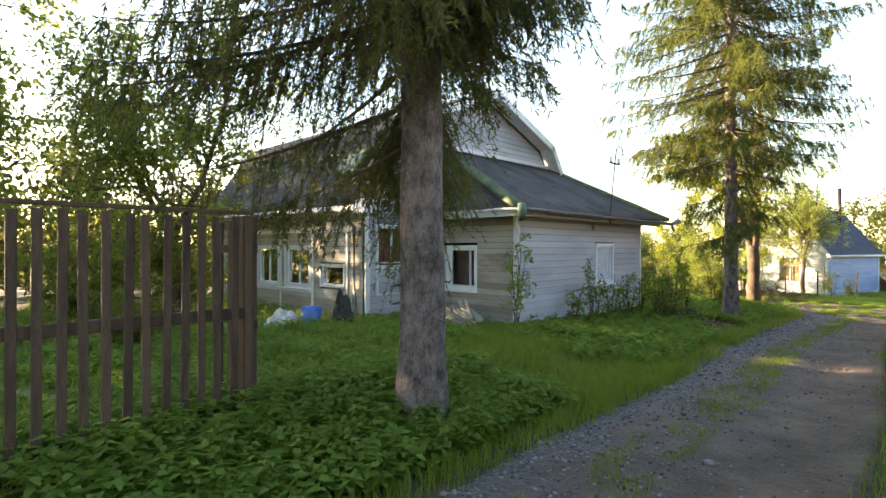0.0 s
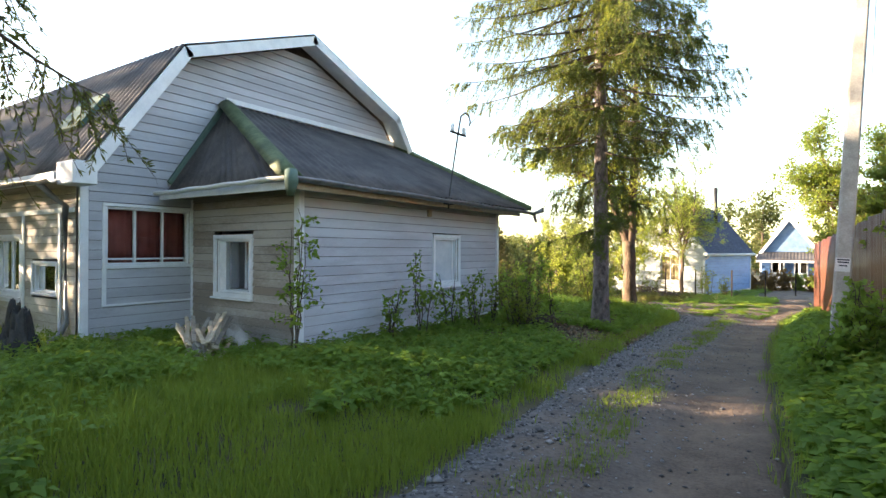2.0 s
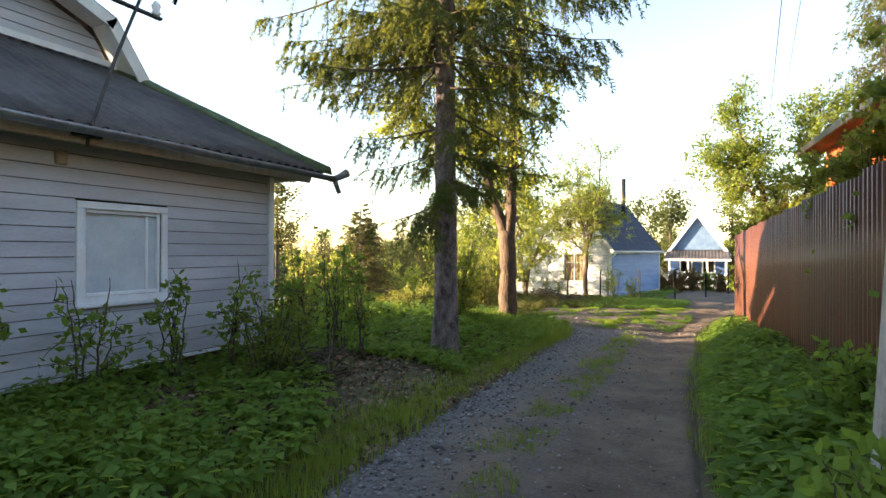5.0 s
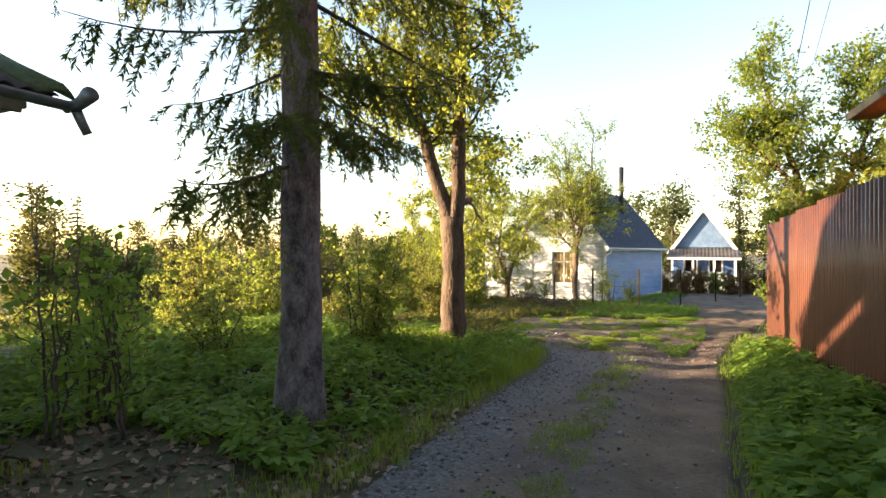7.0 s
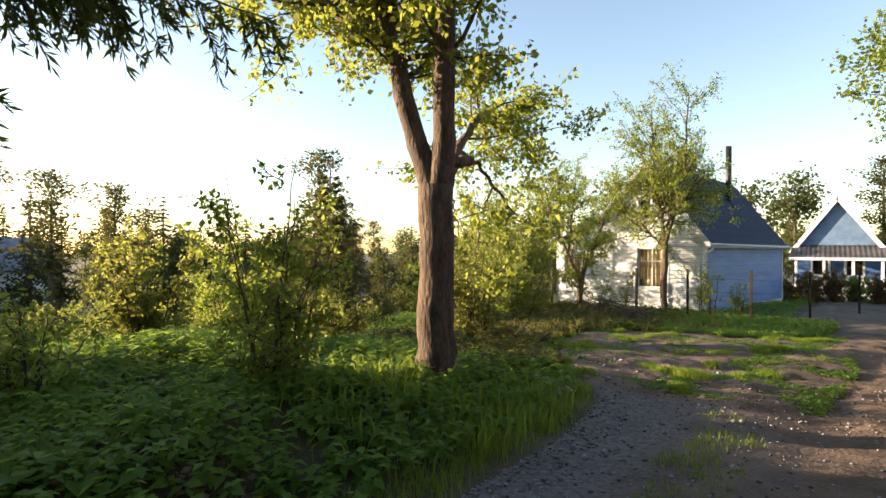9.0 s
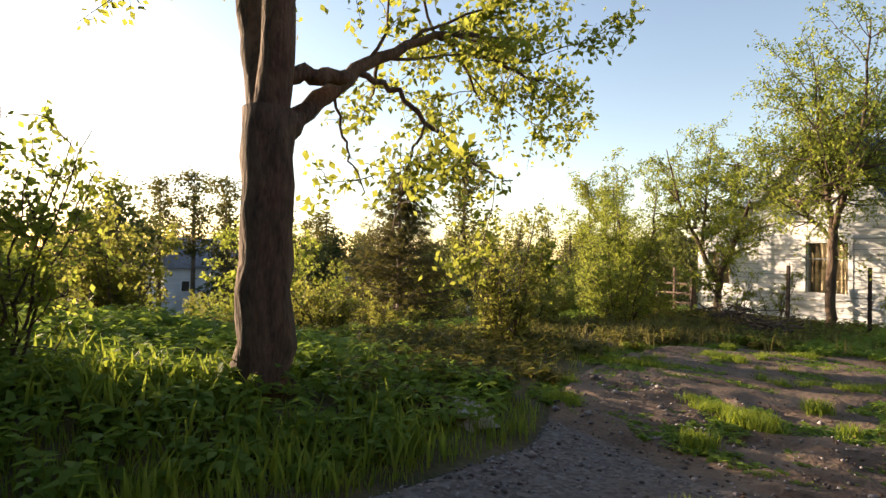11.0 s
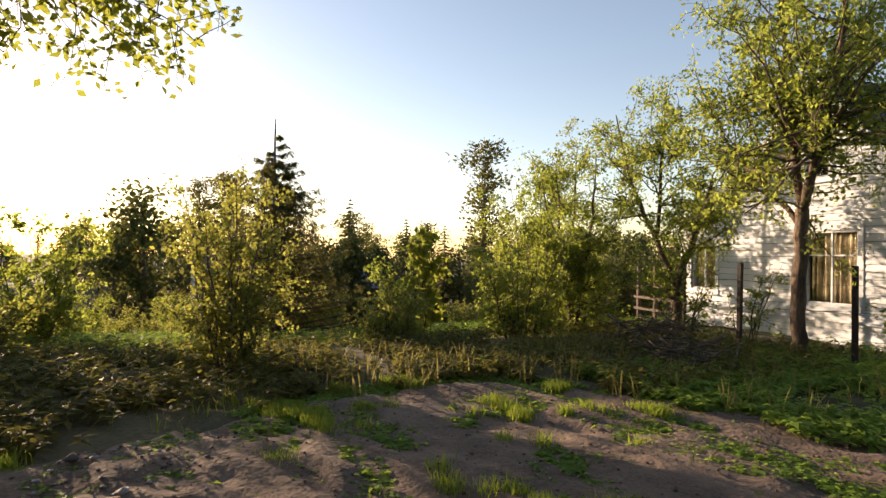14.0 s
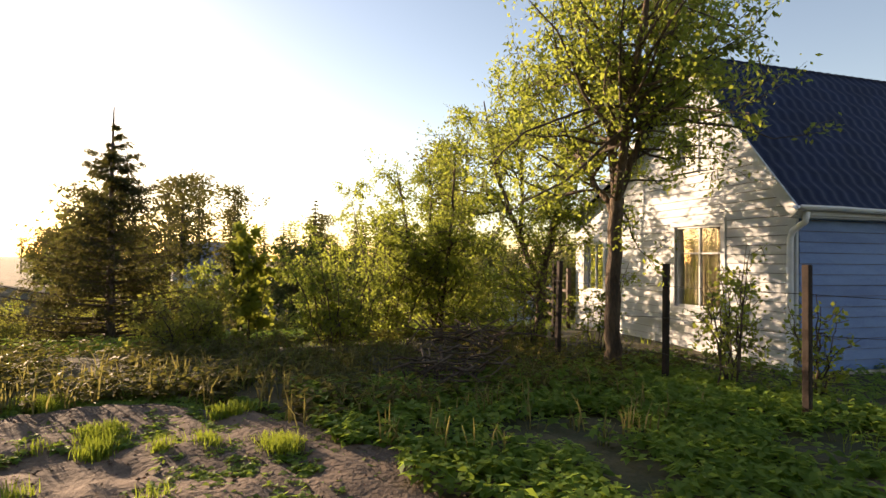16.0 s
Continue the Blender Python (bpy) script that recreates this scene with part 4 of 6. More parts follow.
def orange_house():
    """Seen from the lane as a long dark eave over an orange wall."""
    h = thing("house", 1.56, 25.45, -0.6, "orange clad house with a dark roof behind the steel fence", "house", turn=3.3)
    part("wall", bbox((0.5, -13.4, -0.3), (7.0, -0.5, 4.5), 0.02), M_orange, h)
    sheet_roof(h, (0.0, -14.0, 4.42), (0.0, 0.0, 4.42), (3.75, 0.0, 6.4), (3.75, -14.0, 6.4), M_roof_grey, 0.03, 0.2, label="dark corrugated roof slope")
    sheet_roof(h, (7.5, -14.0, 4.42), (7.5, 0.0, 4.42), (3.75, 0.0, 6.4), (3.75, -14.0, 6.4), M_roof_grey, 0.03, 0.2)
    part("fascia", bbox((-0.03, -14.0, 4.28), (0.02, 0.0, 4.44), 0.01), M_steel, h)
    part("soffit", bbox((0.02, -14.0, 4.3), (0.5, -0.02, 4.33), 0), M_wood_brown, h)
    for y in (-13.4, -0.6):
        bm = bmesh.new()
        v = [bm.verts.new(p) for p in ((0.5, y, 4.5), (7.0, y, 4.5), (3.75, y, 6.25), (0.5, y + 0.1, 4.5), (7.0, y + 0.1, 4.5), (3.75, y + 0.1, 6.25))]
        for f in ((0, 1, 2), (5, 4, 3), (0, 3, 4, 1), (1, 4, 5, 2), (2, 5, 3, 0)):
            bm.faces.new([v[i] for i in f])
        part("gable", bm, M_orange, h)
    for s in (0.0, 7.5):
        beam(h, (s, 0.01, 4.36), (3.75, 0.01, 6.34), 0.03, 0.16, M_steel, "verge_board")


def far_house(x, y, z, w, d, hgt, turn, wall_mat, roof_mat, label):
    h = thing("house", x, y, z, label, "house", turn=turn)
    part("wall", bbox((-w / 2, -d / 2, -2), (w / 2, d / 2, hgt), 0.02), wall_mat, h)
    sheet_roof(h, (-w / 2 - 0.4, -d / 2 - 0.4, hgt - 0.2), (w / 2 + 0.4, -d / 2 - 0.4, hgt - 0.2), (w / 2 + 0.4, 0, hgt + d * 0.4), (-w / 2 - 0.4, 0, hgt + d * 0.4), roof_mat, 0.03, 0.3)
    sheet_roof(h, (-w / 2 - 0.4, d / 2 + 0.4, hgt - 0.2), (w / 2 + 0.4, d / 2 + 0.4, hgt - 0.2), (w / 2 + 0.4, 0, hgt + d * 0.4), (-w / 2 - 0.4, 0, hgt + d * 0.4), roof_mat, 0.03, 0.3)
    for s in (-1, 1):
        bm = bmesh.new()
        v = [bm.verts.new((s * (w / 2 - o), yy, zz)) for o in (0.0, 0.1) for yy, zz in ((-d / 2, hgt - 0.01), (d / 2, hgt - 0.01), (0, hgt + d * 0.37))]
        for f in ((0, 1, 2), (5, 4, 3), (0, 3, 4, 1), (1, 4, 5, 2), (2, 5, 3, 0)):
            bm.faces.new([v[i] for i in f])
        part("gable", bm, wall_mat, h)
    for sx in (-w * 0.25, w * 0.2):
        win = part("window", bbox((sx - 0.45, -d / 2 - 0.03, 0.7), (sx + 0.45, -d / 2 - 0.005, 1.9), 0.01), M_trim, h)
        # opaque panel for glass, room darkness put into its colour
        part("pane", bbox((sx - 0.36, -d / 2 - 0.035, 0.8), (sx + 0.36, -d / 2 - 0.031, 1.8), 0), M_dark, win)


# ---------------------------------------------------------------- fences, poles
def steel_fence():
    f = thing("steel_fence", 0.6, 8.0, 0, "brown profiled steel fence beside the lane", "fence")
    f.matrix_world = Matrix.Identity(4)
    run = []
    y = 0.97
    while y < 23.6:
        run.append(((fence_x(y), y), (fence_x(y + 1.13), y + 1.13)))
        y += 1.135
    run.append(((0.0, 23.68), (0.62, 24.6)))
    n = 72
    for (x0, y0), (x1, y1) in run:
        base = ground_z((x0 + x1) / 2, (y0 + y1) / 2)
        L = math.hypot(x1 - x0, y1 - y0)
        dx, dy = (x1 - x0) / L, (y1 - y0) / L
        top = 1.57 + 0.035 * (23.67 - (y0 + y1) / 2) + random.uniform(-0.012, 0.012)
        v = []
        for side in (0.0, 0.004):
            for zz in (base - 0.08, base + 0.7, base + 1.4, top):
                for i in range(n + 1):
                    s = L * i / n
                    ph = (s / 0.113) % 1.0
                    dep = 0.02 * min(1, max(0, (abs(ph - 0.5) - 0.17) / 0.08)) + side
                    v.append((x0 + dx * s + dy * dep, y0 + dy * s - dx * dep, zz))
        W = n + 1
        q = []
        for o in (0, 4 * W):
            for j in range(3):
                for i in range(n):
                    c = [o + j * W + i, o + j * W + i + 1, o + (j + 1) * W + i + 1, o + (j + 1) * W + i]
                    q.append(c[::-1] if o == 0 else c)
        for i in range(n):
            a, b = 3 * W + i, 7 * W + i
            q.append([a + 1, a, b, b + 1])
        child("panel", quads("panel", v, q, M_fence), f)
    for y in np.arange(3.1, 23.6, 2.27):
        x, b = fence_x(y) + 0.07, ground_z(fence_x(y), y)
        part("post", bbox((x - 0.03, y - 0.03, b - 0.3), (x + 0.03, y + 0.03, b + 1.9), 0.004), M_rust, f)
    for zz in (0.45, 1.6):
        for y in np.arange(1.0, 23.0, 2.27):
            p, q = [(fence_x(v) + 0.035, v, ground_z(fence_x(v), v) + zz) for v in (y, y + 2.27)]
            beam(f, p, q, 0.02, 0.04, M_rust, "rail")


def picket_fence():
    """Brown picket fence round the yard, with its end post by the spruce."""
    f = thing("picket_fence", -4.3, 2.0, 0, "brown stained wooden picket fence round an overgrown yard", "fence")
    f.matrix_world = Matrix.Identity(4)
    A, B = Vector((-4.05, 2.07, 0)), Vector((-4.0, -2.6, 0))
    d = (B - A).normalized()
    L = (B - A).length
    s = 0.06
    while s < L:
        p = A + d * s
        lean = random.uniform(-0.012, 0.012)
        b = ground_z(p.x, p.y)
        part("slat", bbox((-0.022, -0.028, 0.06), (0.0, 0.028, 1.74 - b + random.uniform(-0.01, 0.01)), 0.004, Matrix.Translation((p.x + 0.05, p.y, b)) @ Matrix.Rotation(lean, 4, "X")), M_wood_brown, f)
        s += 0.123
    for zz, w, h in ((1.78, 0.03, 0.03), (1.0, 0.04, 0.085), (0.14, 0.04, 0.07)):
        beam(f, (A.x, A.y, zz), (B.x, B.y, zz), w, h, M_wood_brown, "rail")
    for s in (0.02, 2.4, 4.7):
        p = A + d * s
        part("post", bbox((-0.09, -0.06, -0.3), (0.01, 0.06, 1.76), 0.006, Matrix.Translation((p.x - 0.02, p.y, 0))), M_wood_brown, f)
    # short return towards the house
    for i in range(4):
        x = A.x - 0.16 - 0.17 * i
        part("slat", bbox((-0.028, -0.011, 0.05), (0.028, 0.011, 1.68), 0.004, Matrix.Translation((x, A.y + 0.05, 0.05))), M_wood_brown, f)
    for zz in (1.5, 0.9, 0.2):
        beam(f, (A.x, A.y + 0.025, zz), (A.x - 0.8, A.y + 0.025, zz), 0.03, 0.07, M_wood_brown, "rail")
    return f


def concrete_pole():
    t = thing("utility_pole", -0.06, 11.5, -0.35, "leaning pale concrete utility pole with a torn paper notice", "utility pole")
    top, bot = Vector((0.52, 0.0, 9.6)), Vector((0, 0, -0.3))
    bm = bmesh.new()
    rings = []
    for k in range(9):
        c = bot + (top - bot) * (k / 8)
        w, d = 0.09 - 0.03 * k / 8, 0.08 - 0.028 * k / 8
        ch = 0.02
        rings.append([bm.verts.new(c + Vector(p)) for p in ((-w + ch, -d, 0), (w - ch, -d, 0), (w, -d + ch, 0), (w, d - ch, 0), (w - ch, d, 0), (-w + ch, d, 0), (-w, d - ch, 0), (-w, -d + ch, 0))])
    for a, b in zip(rings, rings[1:]):
        for i in range(8):
            bm.faces.new((a[i], a[(i + 1) % 8], b[(i + 1) % 8], b[i]))
    bm.faces.new(rings[0][::-1]), bm.faces.new(rings[-1])
    part("shaft", bm, M_concrete, t)
    lean = Matrix.Translation((0.09, -0.084, 1.55)) @ Matrix.Rotation(radians(3.7), 4, "Y")
    n = part("notice", bbox((-0.075, -0.004, -0.08), (0.07, 0.0, 0.08), 0, lean), M_paper, t, "torn white paper notice with dark print")
    for z, w in ((0.06, 0.06), (0.03, 0.055), (-0.01, 0.04)):
        part("print_line", bbox((-w, -0.007, z - 0.008), (w, -0.005, z + 0.008), 0, lean), M_ink, n)
    part("crossarm", bbox((-0.5, -0.04, 9.1), (1.5, 0.04, 9.18), 0.01), M_steel, t)
    for x in (-0.4, 0.2, 0.9, 1.4):
        tb = Tubes()
        tb.add([(x, 0, 9.18), (x, 0, 9.24), (x, 0, 9.3), (x, 0, 9.36)], [0.03, 0.05, 0.035, 0.03], 8)
        child("insulator", tb.mesh("insulator", M_porcelain), t)


def cable(a, b, sag, r=0.012, label="black overhead power cable between poles"):
    a, b = Vector(a), Vector(b)
    pts = [a.lerp(b, k / 24) - Vector((0, 0, sag * 4 * (k / 24) * (1 - k / 24))) for k in range(25)]
    t = Tubes()
    t.add(pts, r, 5)
    tagged(new("overhead_cable", t.mesh("overhead_cable", M_black)), label, "cable", "overhead cables")


def mesh_fence():
    """Rusty posts with wire in front of the white house."""
    places = [(-8.2, 33.1), (-5.75, 31.2), (-4.5, 31.7), (-2.95, 31.6), (-1.75, 34.5), (-0.5, 37.5), (0.6, 41.0), (1.8, 43.5)]
    for x, y in places:
        z = ground_z(x, y)
        h = thing("fence_post", x, y, z, "rusty steel fence post, coloured dark for shade, with thin wires", "fence post", "posts of the wire fence")
        part("post", bbox((-0.03, -0.03, -0.3), (0.03, 0.03, 1.35), 0.005, Matrix.Rotation(random.uniform(-0.03, 0.03), 4, "X")), M_rust, h)
        tb = Tubes()
        tb.add([(-0.034, 0, 1.1), (0.034, 0, 1.1)], 0.006, 5)
        child("wire_clip", tb.mesh("wire_clip", M_steel), h)
    t = Tubes()
    for (x0, y0), (x1, y1) in zip(places, places[1:]):
        for zz in (0.35, 0.75, 1.1):
            t.add([(x0 - 0.035, y0 - 0.035, ground_z(x0, y0) + zz), ((x0 + x1) / 2, (y0 + y1) / 2, ground_z((x0 + x1) / 2, (y0 + y1) / 2) + zz - 0.03), (x1 - 0.035, y1 - 0.035, ground_z(x1, y1) + zz)], 0.003, 4)
    tagged(new("fence_wire", t.mesh("fence_wire", M_steel)), "thin slack fence wires strung between rusty posts", "wire fence")


old_house()
service_mast()
white_house()
little_house()
orange_house()
far_house(-50, 62, -5.2, 6, 5, 2.6, 35, M_siding_w, M_roof_grey, "distant white house with a grey roof in the valley")
far_house(-58, 45, -6.2, 6.5, 5.5, 3.0, 60, M_siding_w, M_roof_pale, "distant white house with a haze-tinted grey-blue roof among trees")
far_house(-64, 31, -4.2, 8, 7.4, 3.3, 96, M_siding_w, M_roof_pale, "distant pale house with a broad haze-tinted grey-blue roof")
steel_fence()
picket_fence()
concrete_pole()
cable((0.1, 11.45, 9.0), (3.2, 52, 7.4), 0.9)
cable((0.5, 11.45, 9.0), (3.6, 52, 7.4), 1.1, 0.008)
cable((-0.2, 11.45, 8.95), (-5.72, 12.45, 3.74), 0.35, 0.006, "thin black service cable to the old house")
mesh_fence()


# ---------------------------------------------------------------- trees and bushes
def spruce(name, x, y, h, r, start, reach, seed, label, mat, step=0.3, per=5, twigs=16, needles=22, size=0.075, top_limit=99, skip=None, droop=0.3, trunk_sides=14, thin=None, curtain=1.0, needle_width=0.11, short=None, bare_top=0.0, fuller=None):
    """A spruce: tapered trunk, whorls of drooping branches, hanging sprays of needles."""
    rng = np.random.default_rng(seed)
    z0 = ground_z(x, y)
    t = thing(name, x, y, z0, label, "tree")
    tr = Tubes()
    zs = np.linspace(-0.2, h, 40)
    rad = r * (1 - zs / h) ** 0.85 + 0.01
    rad = rad * (1 + 0.55 * np.exp(-np.maximum(zs, 0) / 0.22))
    sway = np.stack([0.02 * np.sin(zs * 0.7), 0.015 * np.cos(zs * 0.9), zs], 1)
    tr.add(sway, rad, trunk_sides, 0.03, rng)
    for _ in range(int(26 * (h > 8))):
        z = rng.uniform(0.5, start + 0.8)
        a = rng.uniform(0, 2 * math.pi)
        rr = np.interp(z, zs, rad)
        p = np.array((math.cos(a) * rr * 0.9, math.sin(a) * rr * 0.9, z))
        o = np.array((math.cos(a), math.sin(a), -0.2))
        tr.add([p, p + o * rng.uniform(0.03, 0.16)], [0.014, 0.006], 5)
    child("trunk", tr.mesh("trunk", M_bark_spruce), t, "grey-brown scaly trunk")
    br = Tubes()
    P, D, S = [], [], []
    z = start
    while z < h - 0.3:
        fine = z < top_limit
        L0 = reach(z)
        for k in range(per):
            a = rng.uniform(0, 2 * math.pi)
            if fuller and z < fuller[2] and k < fuller[3]:
                a = rng.uniform(fuller[0], fuller[1])
            if skip and skip(a, z) or thin and z < thin and rng.random() < 0.55:
                continue
            L = L0 * rng.uniform(0.6, 1.15) * (short(a, z) if short else 1.0)
            if bare_top and rng.random() < 0.75 * (1 - smooth(0.2, bare_top, h - z)):
                continue
            zz = z + rng.uniform(-0.09, 0.09)
            out = np.array((math.cos(a), math.sin(a), 0))
            side = np.array((-math.sin(a), math.cos(a), 0))
            s = np.linspace(0, 1, 9)
            bend = rng.uniform(-0.15, 0.15)
            pts = out * (L * s)[:, None] + side * (bend * L * s ** 2)[:, None]
            pts[:, 2] = zz + L * (-droop * s - 0.12 * s ** 2 + 0.2 * s ** 3)
            br.add(pts, np.linspace(max(0.009, 0.012 * L), 0.003, 9), 5)
            nt_ = twigs if fine else max(4, twigs // 2)
            if thin and z < thin + 0.6:
                nt_ = int(0.55 * twigs)
            for j in range(nt_):
                u = rng.uniform(0.12, 1.0)
                p0 = np.array([np.interp(u, s, pts[:, i]) for i in range(3)])
                sg = 1 if j % 2 else -1
                ln = (0.18 + 0.26 * L * (1 - u) + 0.22 * rng.random() ** 2) * rng.uniform(0.7, 1.25) * curtain * min(1.0, 0.25 + L)
                d = out * rng.uniform(0.25, 0.7) + side * sg * rng.uniform(0.2, 0.9) + np.array((0, 0, -rng.uniform(0.25, 1.9) * curtain ** 1.5))
                d /= np.linalg.norm(d)
                m = needles if fine else max(6, needles // 2)
                q = np.sort(rng.random(m))
                tp = p0 + d * (ln * q)[:, None]
                tp[:, 2] -= 0.22 * ln * q ** 2
                P.append(tp)
                D.append(d[None] * 0.9 + rng.normal(size=(m, 3)) * 0.55)
                S.append(np.full(m, size if fine else size * 2.2))
                if fine:
                    br.add([p0, p0 + d * ln * 0.5 + np.array((0, 0, -0.05 * ln)), p0 + d * ln + np.array((0, 0, -0.22 * ln))], [0.004, 0.003, 0.002], 3, cap=False)
        z += step * (1 if fine else 1.6)
    child("limbwork", br.mesh("limbwork", M_twig), t)
    child("crown", leaf_mesh("crown", np.concatenate(P), np.concatenate(D), np.concatenate(S), needle_width, mat, rng, 0.1), t, "hanging sprays of needles")
    return t


def wander(rng, p, d, L, n=6, bend=0.18, rise=0.0):
    """A crooked line of n points from p along d."""
    p, d = np.array(p, dtype=float), np.array(d, dtype=float)
    d /= np.linalg.norm(d)
    pts = [p]
    for _ in range(n - 1):
        d = d + rng.normal(size=3) * bend + np.array((0, 0, rise))
        d /= np.linalg.norm(d)
        pts.append(pts[-1] + d * L / (n - 1))
    return np.array(pts)


def broadleaf(name, x, y, stems, seed, label, mat, side=12, blen=1.2, twigs=7, twig_len=0.4, leaves=12, size=0.09, width=0.3, bark=None, crown_from=0.35, rise=0.03, spread=0.9, cluster=0.05, trunk_sides=10, hang=0.0, group="", sides=None):
    """A leafy tree: stems are lines of (x, y, z, radius) from the base."""
    rng = np.random.default_rng(seed)
    z0 = ground_z(x, y)
    t = thing(name, x, y, z0, label, "tree" if name.endswith("tree") else "bush", group)
    tr, br = Tubes(), Tubes()
    P, D = [], []
    for q_, st in enumerate(stems):
        st = np.array(st, dtype=float)
        k = np.linspace(0, len(st) - 1, len(st) * 4)
        line = np.stack([np.interp(k, np.arange(len(st)), st[:, i]) for i in range(4)], 1)
        line[1:, :3] += rng.normal(size=(len(line) - 1, 3)) * 0.012 * min(1.0, line[:, 2].max())
        tr.add(line[:, :3], line[:, 3], trunk_sides, 0.035, rng)
        n = len(line)
        top = np.linalg.norm(line[-1, :3] - line[0, :3])
        for b in range(sides[q_] if sides else side):
            u = rng.uniform(crown_from, 1.0)
            i = min(n - 1, int(u * (n - 1)))
            p = line[i, :3]
            ax = line[i, :3] - line[max(0, i - 1), :3]
            ax = ax / (np.linalg.norm(ax) + 1e-6)
            d = ax * rng.uniform(0.2, 0.9) + rng.normal(size=3) * spread * np.array((1, 1, 0.5))
            L = blen * rng.uniform(0.5, 1.2) * (1.15 - 0.5 * u)
            bp = wander(rng, p, d, L, 7, 0.2, rise)
            br.add(bp, np.linspace(min(line[i, 3] * 0.5, 0.012 * L + 0.006), 0.004, 7), 5, cap=False)
            for w in range(twigs):
                v = rng.uniform(0.25, 1.0) if w else 1.0
                q = np.array([np.interp(v * 6, np.arange(7), bp[:, c]) for c in range(3)])
                td = (bp[-1] - bp[0]) / (L + 1e-6) * 0.5 + rng.normal(size=3) * 0.8 + np.array((0, 0, -hang))
                tw = wander(rng, q, td, twig_len * rng.uniform(0.5, 1.3), 4, 0.25, rise - hang * 0.1)
                br.add(tw, np.linspace(0.005, 0.002, 4), 3, cap=False)
                f = rng.random(leaves) * 3
                lp = np.stack([np.interp(f, np.arange(4), tw[:, c]) for c in range(3)], 1) + rng.normal(size=(leaves, 3)) * cluster
                P.append(lp)
                D.append(rng.normal(size=(leaves, 3)) + np.array((0, 0, -0.25)))
    child("trunk", tr.mesh("trunk", bark or M_bark), t)
    child("limbwork", br.mesh("limbwork", M_twig), t)
    child("crown", leaf_mesh("crown", np.concatenate(P), np.concatenate(D), size, width, mat, rng), t)
    return t


def bush(name, x, y, h, spread, n, seed, label, mat, leaves=10, size=0.05, side=7, blen=0.35, width=0.32, crown_from=0.25, group="", lean=(0, 0), twigs=3):
    rng = np.random.default_rng(seed)
    stems = []
    for _ in range(n):
        a = rng.uniform(0, 2 * math.pi)
        rr = spread * math.sqrt(rng.random())
        hh = h * rng.uniform(0.6, 1.05)
        bx, by = math.cos(a) * rr * 0.25, math.sin(a) * rr * 0.25
        tx, ty = math.cos(a) * rr + lean[0], math.sin(a) * rr + lean[1]
        stems.append([(bx, by, -0.08, 0.012), (bx + (tx - bx) * 0.35, by + (ty - by) * 0.35, hh * 0.45, 0.009), (tx, ty, hh, 0.003)])
    return broadleaf(name, x, y, stems, seed, label, mat, side=side, blen=blen, twigs=twigs, twig_len=0.16, leaves=leaves, size=size, width=width, bark=M_twig, crown_from=crown_from, cluster=0.03, trunk_sides=5, group=group)


# the two spruces by the lane
spruce("spruce_tree", -3.3, 3.2, 15, 0.19, 2.5, lambda z: min(2.6, 2.0 + 0.12 * z) if z < 8 else max(0.4, 2.6 - (z - 8) * 0.3), 11, "tall old spruce with grey scaly trunk and hanging branches", M_needle_warm, 0.25, 8, 46, 46, 0.057, 5.4, skip=lambda a, z: (z < 3.4 and -2.2 < (a if a < math.pi else a - 2 * math.pi) < 0.2) or (z < 3.5 and (a < 1.8 or a > 5.9)), droop=0.36, curtain=1.2, fuller=(1.98, 2.55, 4.0, 1), short=lambda a, z: 0.5 if z < 5.2 and (a < 2.0 or a > 5.6) else 1.0)
spruce("spruce_tree", -4.24, 15.95, 16.5, 0.175, 2.3, lambda z: (1.4 if z < 3.2 else 1.7 + 0.42 * (z - 3.2)) if z < 7 else max(0.4, 3.3 - (z - 7) * 0.32), 12, "tall spruce with drooping green branches beside the lane", M_needle, 0.36, 9, 42, 52, 0.068, 11.5, droop=0.3, thin=4.4, curtain=0.9, needle_width=0.1)
spruce("spruce_tree", -12.4, 25.8, 4.7, 0.08, 0.1, lambda z: 0.06 + 2.2 * (1 - z / 4.7) ** 1.0, 13, "small dark spruce standing among bushes", M_far_dark, 0.17, 9, 22, 18, 0.06, 5, curtain=0.5, droop=-0.12, trunk_sides=8, bare_top=1.7)
spruce("spruce_tree", 4.1, 28.0, 13, 0.16, 1.5, lambda z: 2.6 * (1 - z / 13.5) + 0.2, 14, "tall sunlit spruce behind the steel fence", M_needle_warm, 0.36, 7, 12, 14, 0.12, 14, droop=0.25, trunk_sides=8)

